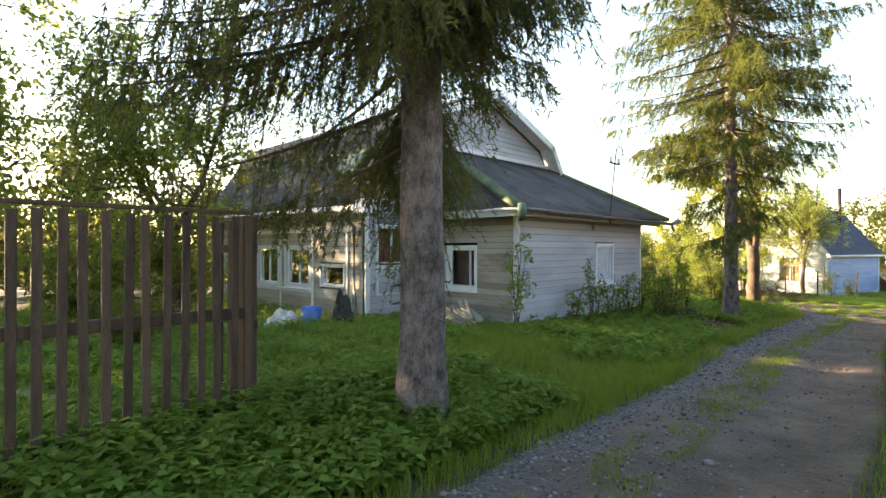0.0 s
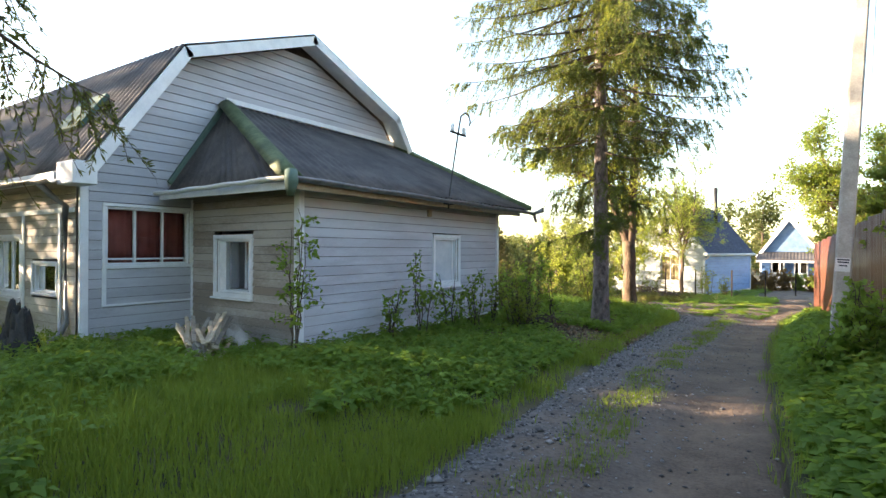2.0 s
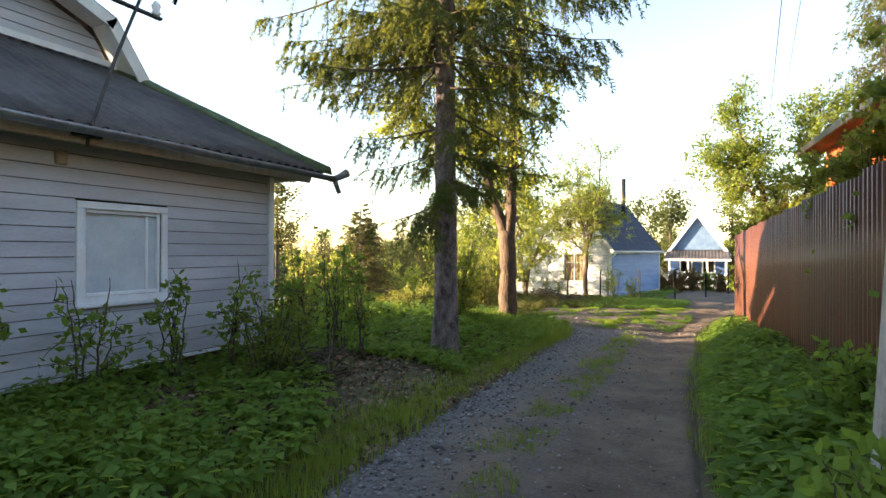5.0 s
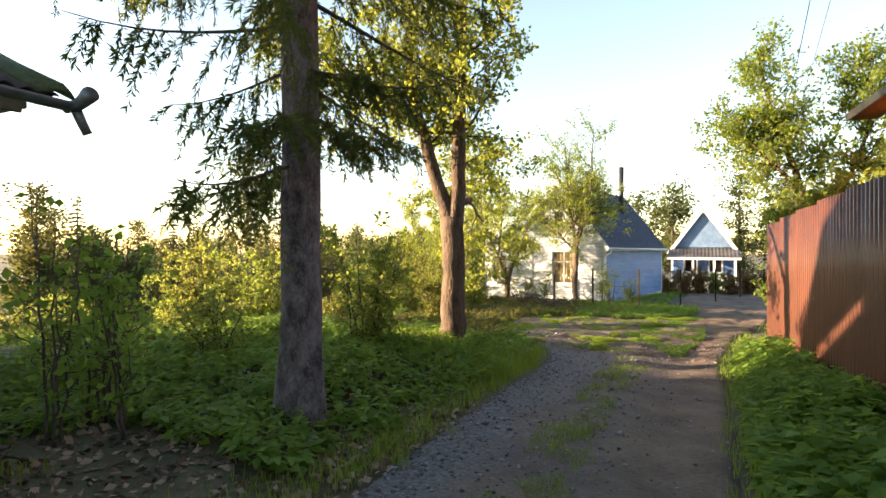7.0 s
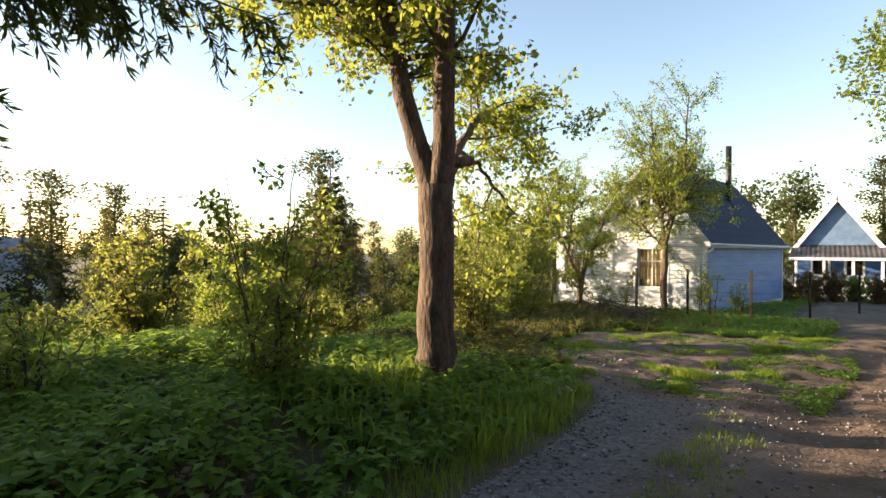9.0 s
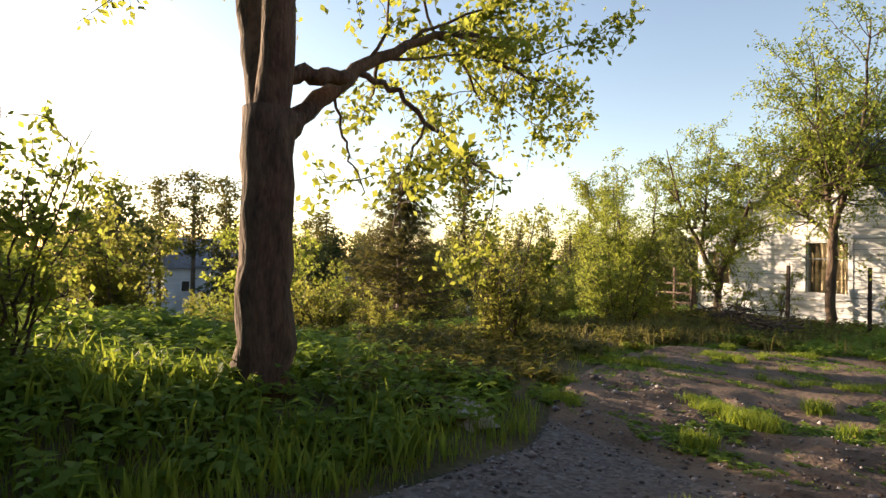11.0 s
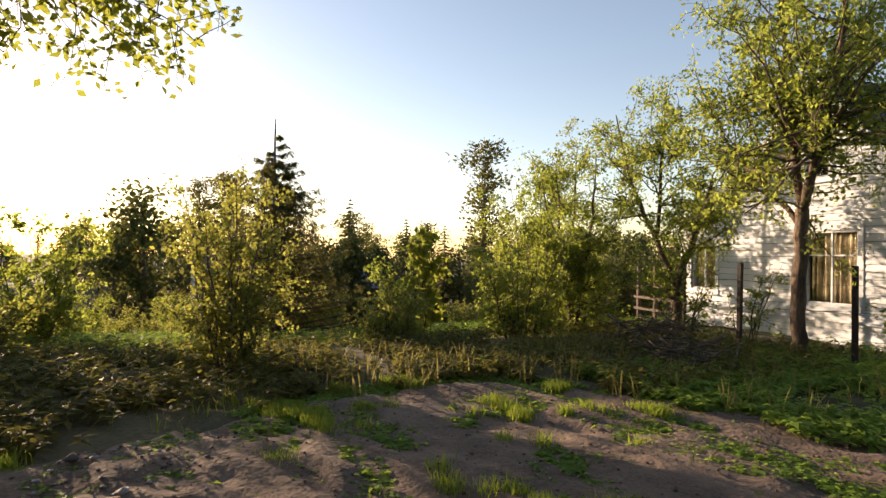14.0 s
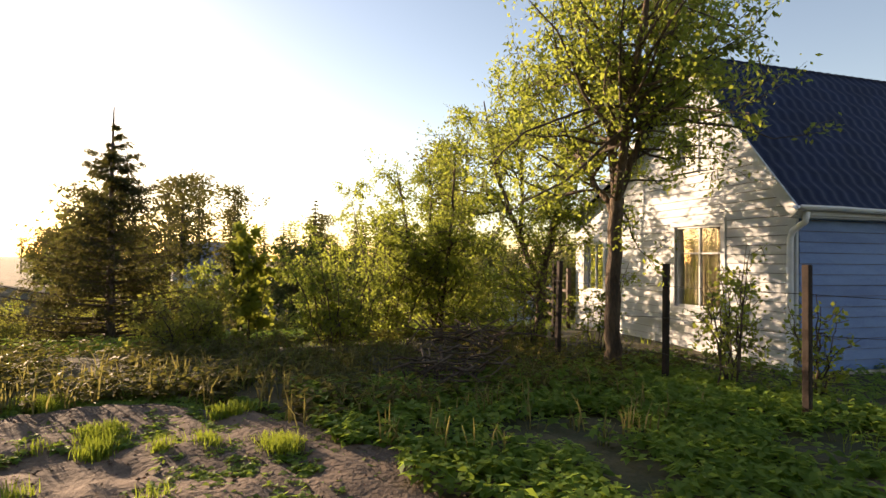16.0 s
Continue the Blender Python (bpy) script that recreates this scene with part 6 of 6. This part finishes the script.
def weeds(name, label, pts, rng, mat, height, leaves, size, width, lean=0.25):
    """Broad-leaved weeds: upright stalks with leaves in tiers."""
    P, D, S = [], [], []
    t = Tubes()
    for x, y in pts:
        z = ground_z(x, y) - 0.01
        h = height(x, y) * rng.uniform(0.6, 1.2)
        tip = np.array((rng.normal() * lean * h, rng.normal() * lean * h, h))
        n = leaves
        u = np.sort(rng.uniform(0.35, 1.0, n))
        base = np.array((x, y, z)) + tip * u[:, None]
        a = rng.uniform(0, 2 * math.pi) + np.arange(n) * 2.4
        d = np.stack([np.cos(a), np.sin(a), rng.uniform(-0.45, 0.35, n)], 1)
        P.append(base)
        D.append(d)
        S.append(np.full(n, size) * (1.2 - 0.45 * u))
        if h > 0.16 and rng.random() < 0.35:
            t.add([(x, y, z), (x + tip[0], y + tip[1], z + h)], [0.004, 0.002], 3, cap=False)
    P, D, S = np.concatenate(P), np.concatenate(D), np.concatenate(S)
    n = len(P)
    D = D / np.linalg.norm(D, axis=1)[:, None]
    side = np.cross(D, np.array((0, 0, 1.0)) + rng.normal(size=(n, 3)) * 0.25)
    side /= np.linalg.norm(side, axis=1)[:, None]
    up = np.cross(side, D)
    L = (S * rng.uniform(0.7, 1.3, n))[:, None]
    w = L * width
    v = np.stack([P, P + D * L * 0.4 + side * w + up * w * 0.25, P + D * L - np.array((0, 0, 0.15)) * L, P + D * L * 0.4 - side * w + up * w * 0.25], 1)
    ob = new(name, quads(name, v.reshape(-1, 3), np.arange(4 * n).reshape(n, 4), mat))
    tagged(ob, label, "plants", kind="stuff")
    if t.v:
        child("stalks", t.mesh("stalks", M_leaf_cover), ob)


def grass(name, label, pts, rng, mat, height, width=0.006, blades=1, fan=0.06):
    """Blades of grass: each a bent, tapering strip."""
    n = len(pts) * blades
    xy = np.repeat(np.array(pts), blades, axis=0) + rng.normal(size=(n, 2)) * fan
    z = np.repeat(np.array([ground_z(x, y) for x, y in pts]), blades) - 0.015
    h = np.repeat(np.array([height(x, y) for x, y in pts]), blades) * rng.uniform(0.45, 1.25, n)
    p = np.column_stack([xy, z])
    a = rng.uniform(0, 2 * math.pi, n)
    d = np.stack([np.cos(a), np.sin(a), np.zeros(n)], 1)
    s = np.stack([-np.sin(a), np.cos(a), np.zeros(n)], 1) * width
    bend = (rng.uniform(0.1, 0.6, n) * h)[:, None]
    up = np.array((0, 0, 1.0)) * h[:, None]
    v = np.stack([p - s, p + s, p + up * 0.6 + d * bend * 0.35 + s * 0.8, p + up * 0.6 + d * bend * 0.35 - s * 0.8, p + up + d * bend + s * 0.12, p + up + d * bend - s * 0.12], 1)
    f = np.arange(n)[:, None, None] * 6 + np.array([[[0, 1, 2, 3], [3, 2, 4, 5]]])
    ob = new(name, quads(name, v.reshape(-1, 3), f.reshape(-1, 4), mat))
    tagged(ob, label, "grass", kind="stuff")


rng = np.random.default_rng(77)
lush = lambda x, y: 0.1 + 0.32 * max(0.0, patchy(x, y, 0.75, 3.0) - 0.2)
# leafy cover on the bank, strongest round the spruce and along the annex
near_weed = scatter(rng, 9000, (-8.6, -2.0), (-1.5, 22), lambda x, y: off_road(x, y, 0.25) and x < road_left(y) + 0.3 and patchy(x, y, 0.45, 8.0) + (0.25 if y > 15 else 0.0) + 0.35 * (x < -3.6) - (0.42 if 11.8 < y < 16 and x > -5.6 else 0.5 if 3.9 < y < 7.3 and x > -6.0 + 0.5 * (7.3 - y) * (y > 6) else 0) > 0.42)
weeds("ground_cover", "dense nettle and goutweed leaves on the bank", near_weed, rng, M_leaf_cover, lush, 7, 0.105, 0.31)
front = scatter(rng, 2600, (-4.4, -1.9), (0.6, 4.6), lambda x, y: x < road_left(y) - 0.15)
weeds("ground_cover", "dense leafy weeds round the foot of the spruce", front, rng, M_leaf_cover, lambda x, y: 0.26 - 0.05 * (x + 3), 8, 0.1, 0.3)
verge = scatter(rng, 6000, (-0.9, 1.2), (2, 25), lambda x, y: road_right(y) + 0.1 < x < fence_x(y) - 0.06)
weeds("ground_cover", "dense nettles and docks along the steel fence", verge, rng, M_leaf_cover, lambda x, y: 0.1 + (0.16 + 0.22 * patchy(x, y, 1.1, 81.0)) * smooth(0.1, 0.8, x - road_right(y)), 8, 0.135, 0.33)
slope = scatter(rng, 5200, (-24, -4.5), (15.5, 33), lambda x, y: off_road(x, y, 0.2) and x < -3 and not (x > -9 and y > 20.5) and (x < -10 or patchy(x, y, 0.6, 63.0) > 0.46))
weeds("ground_cover", "wild weeds over the valley slope", slope, rng, M_leaf_cover, lambda x, y: 0.2 + 0.15 * patchy(x, y, 0.5, 6.0), 7, 0.12, 0.26)
dull = scatter(rng, 2300, (-9.5, -4.3), (20.5, 33), lambda x, y: off_road(x, y, 0.1) and patchy(x, y, 0.6, 64.0) > 0.4)
weeds("ground_cover", "dull brownish weeds and dead stalks beside the clearing", dull, rng, M_weed_dry, lambda x, y: 0.18 + 0.15 * patchy(x, y, 0.7, 6.0), 7, 0.1, 0.24, 0.4)
yard = scatter(rng, 3000, (-14, -4.2), (-4, 6.9), lambda x, y: True)
weeds("ground_cover", "low weeds in the overgrown yard", yard, rng, M_leaf_cover, lush, 6, 0.1, 0.28)
far_side = scatter(rng, 2600, (-6, 3.5), (29.3, 48), lambda x, y: off_road(x, y, 0.1))
weeds("ground_cover", "low weeds in front of the white house", far_side, rng, M_leaf_cover, lambda x, y: 0.16, 6, 0.09, 0.28)
# grass
g1 = scatter(rng, 14500, (-8.6, -2.0), (-2, 22), lambda x, y: x < road_left(y) + 0.15 and patchy(x, y, 0.5, 2.0) > (0.1 if 3.9 < y < 7.5 else 0.36 if y < 11.5 else 0.62 if y < 17 else 0.66))
grass("grass", "fresh green grass on the bank beside the lane", g1, rng, M_grass, lambda x, y: 0.09 + 0.1 * patchy(x, y, 0.8, 1.0), 0.004, 4)
g9 = scatter(rng, 5200, (-6.2, -2.4), (3.8, 8.0), lambda x, y: x < road_left(y) + 0.1 and patchy(x, y, 0.9, 21.0) > 0.25)
grass("grass", "dense short grass before the old house", g9, rng, M_grass, lambda x, y: 0.08 + 0.1 * patchy(x, y, 0.8, 1.0), 0.005, 5, 0.08)
edge_pts = []
while len(edge_pts) < 2600:
    yy = rng.uniform(-1, 22)
    edge_pts.append((road_left(yy) - abs(rng.normal()) * 0.35, yy))
grass("grass", "short grass along the gravel edge of the lane", edge_pts, rng, M_grass, lambda x, y: 0.09 + 0.05 * patchy(x, y, 1.0, 6.0), 0.004, 5, 0.05)
g2 = scatter(rng, 2600, (-0.9, 1.2), (1, 26), lambda x, y: road_right(y) - 0.1 < x < fence_x(y) - 0.03)
grass("grass", "green grass along the fence side of the lane", g2, rng, M_grass, lambda x, y: 0.14, 0.004, 4)
strip = lambda x, y: abs(x - (road_right(y) - 1.35 - 0.08 * noise.noise((0, y, 1)))) < 0.26 * (0.4 + patchy(x, y, 1.2, 5.0)) and patchy(x, y, 2.0, 4.0) > 0.42 and y < 21.5
g3 = scatter(rng, 2300, (-3.2, -0.8), (0, 22), strip)
grass("grass", "thin grass between the wheel tracks", g3, rng, M_grass, lambda x, y: 0.05 + 0.05 * patchy(x, y, 1.5, 2.0), 0.0035, 4, 0.03)
tuft = lambda x, y: road_left(y) - 0.1 < x < road_right(y) - 0.9 and patchy(x, y, 1.6, 31.0) + 0.5 * patchy(x, y, 4.5, 32.0) > (0.93 if x < -2.6 else 0.95)
g4 = scatter(rng, 5600, (-6.6, -1.2), (22.3, 30), tuft)
grass("grass", "scattered grass tufts on the bare clearing", g4, rng, M_grass, lambda x, y: 0.06 + 0.08 * patchy(x, y, 1.5, 2.0), 0.0035, 5, 0.035)
rosette = scatter(rng, 7500, (-6.6, -1.0), (22.2, 30), lambda x, y: road_left(y) - 0.2 < x < road_right(y) - 0.7 and patchy(x, y, 0.9, 51.0) + 0.4 * patchy(x, y, 3.0, 52.0) > 0.65)
weeds("ground_cover", "flat rosettes of small weeds on bare earth", rosette, rng, M_leaf_cover, lambda x, y: 0.035, 6, 0.055, 0.3)
shade_weed = scatter(rng, 3400, (-5.6, -0.9), (27.8, 32.5), lambda x, y: off_road(x, y, -1.0) and patchy(x, y, 1.0, 75.0) > 0.36)
weeds("ground_cover", "dark leafy weeds before the white house", shade_weed, rng, M_leaf_cover, lambda x, y: 0.15, 7, 0.085, 0.3)
edge_weed = scatter(rng, 1300, (-8, -4.2), (21, 28.5), lambda x, y: x < road_left(y) + 0.1 and patchy(x, y, 1.1, 61.0) > 0.5)
weeds("ground_cover", "dull brownish weeds round the bare clearing", edge_weed, rng, M_weed_dry, lambda x, y: 0.16, 7, 0.09, 0.28)
g5 = scatter(rng, 6500, (-20, 3), (21.5, 44), lambda x, y: off_road(x, y, -0.05) and not (x > road_right(y) and y < 25) and (x < -9 or x > -2 or patchy(x, y, 0.9, 71.0) > 0.56))
grass("grass", "tall spring grass at the edge of the clearing", g5, rng, M_grass, lambda x, y: 0.09 + 0.1 * patchy(x, y, 0.7, 2.0), 0.005, 4)
g6 = scatter(rng, 230, (-7.2, -3.2), (25, 31), lambda x, y: off_road(x, y, -0.3))
grass("dry_grass", "pale upright shoots along the clearing's edge", g6, rng, M_straw, lambda x, y: 0.26, 0.008, 5, 0.04)
g7 = scatter(rng, 240, (-5.6, -3.3), (18.2, 21.4), lambda x, y: x < road_left(y) - 0.15 and patchy(x, y, 1.2, 73.0) > 0.45)
grass("grass", "broad tall grass under the forked tree", g7, rng, M_grass, lambda x, y: 0.21, 0.011, 7, 0.08)
g8 = scatter(rng, 4500, (-16, -4.1), (-5, 7), lambda x, y: True)
grass("grass", "long grass in the overgrown yard", g8, rng, M_grass, lambda x, y: 0.25, 0.006, 4)


def gravel():
    rng = np.random.default_rng(9)
    V, F = [], []
    n = 0
    octa = np.array([(1, 0, 0), (0, 1, 0), (-1, 0, 0), (0, -1, 0), (0, 0, 0.8), (0, 0, -0.8)], dtype=float)
    tri = np.array([(0, 1, 4), (1, 2, 4), (2, 3, 4), (3, 0, 4), (1, 0, 5), (2, 1, 5), (3, 2, 5), (0, 3, 5)])
    while n < 9000:
        y = rng.uniform(0, 24)
        lo, hi = road_left(y), road_right(y)
        if y < 21.5 and rng.random() < 0.85:
            x = lo + abs(rng.normal()) * 0.4 if rng.random() < 0.72 else hi - 1.3 + rng.normal() * 0.3
        else:
            x = rng.uniform(lo, hi)
        if not lo < x < hi:
            continue
        s = 0.008 + 0.016 * rng.random() ** 2 + (0.03 if rng.random() < 0.01 else 0)
        v = octa * s * rng.uniform(0.6, 1.3, (6, 1)) * np.array((1, 1, 0.75))
        a = rng.uniform(0, 6.28)
        c, k = math.cos(a), math.sin(a)
        v = v @ np.array(((c, k, 0), (-k, c, 0), (0, 0, 1))) + np.array((x, y, road_height(x, y) + s * 0.25))
        V.append(v)
        F.append(tri + 6 * n)
        n += 1
    ob = new("gravel", quads("gravel", np.concatenate(V), np.concatenate(F), M_stone))
    tagged(ob, "loose grey-blue gravel along the lane", "gravel", kind="stuff")


def litter():
    """Dead leaves and twigs on the bare bank."""
    rng = np.random.default_rng(10)
    pts = scatter(rng, 5200, (-6.2, -2.9), (11.3, 17.5), lambda x, y: x < road_left(y) + 0.1)
    P = np.array([(x, y, ground_z(x, y) + 0.012) for x, y in pts])
    D = rng.normal(size=P.shape) * np.array((1, 1, 0.15))
    ob = new("leaf_litter", leaf_mesh("leaf_litter", P, D, 0.07, 0.35, node_mat("dead_brown_leaves", (0.11, 0.07, 0.045), 0.9, 0, (0.32, 0.22, 0.15), 5, 4, 30, island=0.6), rng))
    tagged(ob, "dead brown leaves on the bank", "leaf litter", kind="stuff")


def clods():
    """Crumbs of earth on the clearing."""
    rng = np.random.default_rng(12)
    octa = np.array([(1, 0, 0), (0, 1, 0), (-1, 0, 0), (0, -1, 0), (0, 0, 0.8), (0, 0, -0.8)], dtype=float)
    tri = np.array([(0, 1, 4), (1, 2, 4), (2, 3, 4), (3, 0, 4), (1, 0, 5), (2, 1, 5), (3, 2, 5), (0, 3, 5)])
    V, F = [], []
    n = 0
    while n < 3600:
        x, y = rng.uniform(-6, 0.2), rng.uniform(21.5, 30)
        if not road_left(y) < x < road_right(y):
            continue
        s = 0.005 + 0.013 * rng.random() ** 3
        v = octa * s * rng.uniform(0.5, 1.4, (6, 1)) * np.array((1, 1, 0.7)) + np.array((x, y, road_height(x, y) + s * 0.2))
        V.append(v)
        F.append(tri + 6 * n)
        n += 1
    ob = new("earth_crumbs", quads("earth_crumbs", np.concatenate(V), np.concatenate(F), M_soil_red))
    tagged(ob, "loose crumbs of brown earth on the clearing", "soil", kind="stuff")


gravel()
clods()
litter()


# ---------------------------------------------------------------- clutter
def brush_pile(x, y, r, h, seed, label):
    rng = np.random.default_rng(seed)
    z = ground_z(x, y)
    t = thing("brush_pile", x, y, z, label, "brush pile")
    for _ in range(90):
        tb = Tubes()
        a = rng.uniform(0, 6.28)
        c = np.array((rng.normal() * r * 0.4, rng.normal() * r * 0.4, rng.uniform(0.02, h)))
        d = np.array((math.cos(a), math.sin(a), rng.normal() * 0.3))
        tb.add(wander(rng, c - d * r * 0.4, d, r * rng.uniform(0.5, 1.1), 5, 0.15), np.linspace(0.014, 0.004, 5), 4)
        child("twig", tb.mesh("twig", M_twig), t)


def mound(x, y, rx, ry, h, mat, label, name, seed, crumple=0.0):
    rng = np.random.default_rng(seed)
    z = ground_z(x, y)
    n, rows = (56, 20) if crumple else (22, 8)
    v, f = [], []
    for j in range(rows):
        u = j / (rows - 1)
        for i in range(n):
            a = 2 * math.pi * i / n
            k = 1 + 0.3 * noise.noise((math.cos(a) * 1.5, math.sin(a) * 1.5, seed))
            v.append((math.cos(a) * rx * (1 - u) * k, math.sin(a) * ry * (1 - u) * k, -0.06 + h * (1 - (1 - u) ** 2) + 0.35 * h * noise.noise((math.cos(a) * (1 - u) * 3, math.sin(a) * (1 - u) * 3, seed + 3.0))
                      + crumple * (0.4 - abs(noise.noise((math.cos(a) * (1 - u) * 5, math.sin(a) * (1 - u) * 5, seed + 6.0)))) * min(1.0, 3 * u)))
    for j in range(rows - 1):
        for i in range(n):
            f.append((j * n + i, j * n + (i + 1) % n, (j + 1) * n + (i + 1) % n, (j + 1) * n + i))
    ob = new(name, quads(name, v, f, mat, True))
    ob.matrix_world = pose(x, y, z)
    return tagged(ob, label, name.replace("_", " "))


def lath_heap():
    x, y = -6.55, 7.55
    z = ground_z(x, y)
    t = thing("lath_heap", x, y, z, "heap of split pale laths leaning on a grey stone", "scrap wood")
    rs = random.Random(4)
    for k in range(38):
        L = rs.uniform(0.7, 1.25)
        turn = rs.uniform(134, 158)
        m = pose(0.32 + rs.uniform(-0.22, 0.22), -0.3 + rs.uniform(-0.1, 0.12), 0.04 + 0.006 * k, 0, 0, turn) @ pose(0, 0, 0, rs.uniform(-20, 20), -rs.uniform(3, 13), 0)
        part("lath", bbox((0, -0.025, -0.009), (L, 0.025, 0.009), 0.003, m), M_wood_pale if k % 3 else M_wood_grey, t)


def tub():
    x, y = -8.85, 5.8
    z = ground_z(x, y)
    t = thing("plastic_tub", x, y, z, "blue plastic tub in the weeds by the porch", "tub")
    tb = Tubes()
    tb.add([(0, 0, 0.0), (0, 0, 0.02), (0, 0, 0.4), (0, 0, 0.43), (0, 0, 0.4), (0, 0, 0.05)], [0.15, 0.17, 0.2, 0.225, 0.19, 0.16], 20)
    child("body", tb.mesh("body", M_blue_plastic), t)
    for s in (-1, 1):
        tb = Tubes()
        tb.add([(s * 0.2, -0.08, 0.36), (s * 0.25, -0.06, 0.37), (s * 0.26, 0, 0.37), (s * 0.25, 0.06, 0.37), (s * 0.2, 0.08, 0.36)], 0.012, 6)
        child("handle", tb.mesh("handle", M_blue_plastic), t)


def boards_on_ground():
    rs = random.Random(8)
    for k, (x, y, L, a) in enumerate(((-9.1, 6.5, 1.4, 25), (-8.3, 6.9, 1.0, 40), (-7.7, 7.4, 1.5, 10), (-9.6, 6.2, 0.9, 70), (-6.2, 1.0, 1.6, 20), (-7.1, 0.2, 1.3, -30), (-6.9, 2.1, 1.1, 60))):
        t = part("board", bbox((-L / 2, -0.06, 0.0), (L / 2, 0.06, 0.025), 0.004, pose(x, y, ground_z(x, y) + 0.03 + 0.004 * k, 0, 3, a)), M_wood_grey, None)
        tagged(t, "loose weathered board lying in the weeds", "board", "loose boards")


brush_pile(-6.5, 30.3, 0.7, 0.45, 31, "tangled heap of cut dark branches")
brush_pile(-5.3, 29.4, 0.6, 0.35, 32, "tangled heap of cut dark branches")
brush_pile(-4.75, 13.4, 0.5, 0.25, 33, "dark heap of cut twigs beside the lane")
mound(-3.9, 15.68, 0.17, 0.13, 0.12, M_concrete, "grey stone beside the spruce foot", "boulder", 41)
mound(-4.15, 21.35, 0.42, 0.3, 0.1, M_bag, "crumpled grey-white plastic sheet on the ground", "plastic_sheet", 42, 0.1)
mound(-4.45, 21.2, 0.55, 0.4, 0.1, M_soil_red, "low mound of dark earth and rubbish", "earth_mound", 43)
mound(-3.45, 21.9, 0.22, 0.12, 0.035, M_bag, "flat torn scrap of pale plastic", "plastic_scrap", 44, 0.04)
mound(-6.4, 7.3, 0.22, 0.2, 0.22, M_bag, "crumpled blue-grey plastic under the lath heap", "plastic_sheet", 45, 0.1)
mound(-6.75, 8.05, 0.4, 0.3, 0.34, M_concrete, "rough grey boulder by the annex wall", "boulder", 48)
mound(-9.25, 5.45, 0.55, 0.4, 0.34, M_bag, "crumpled pale sack by the porch", "sack", 46, 0.1)
mound(-8.35, 6.15, 0.3, 0.24, 0.62, M_black, "dark draped tarpaulin on a heap by the porch", "tarpaulin", 49, 0.3)
mound(-8.9, 16.9, 0.9, 0.45, 0.05, M_bag, "pale plastic sheet lying among weeds", "plastic_sheet", 47, 0.06)
lath_heap()
tub()
boards_on_ground()
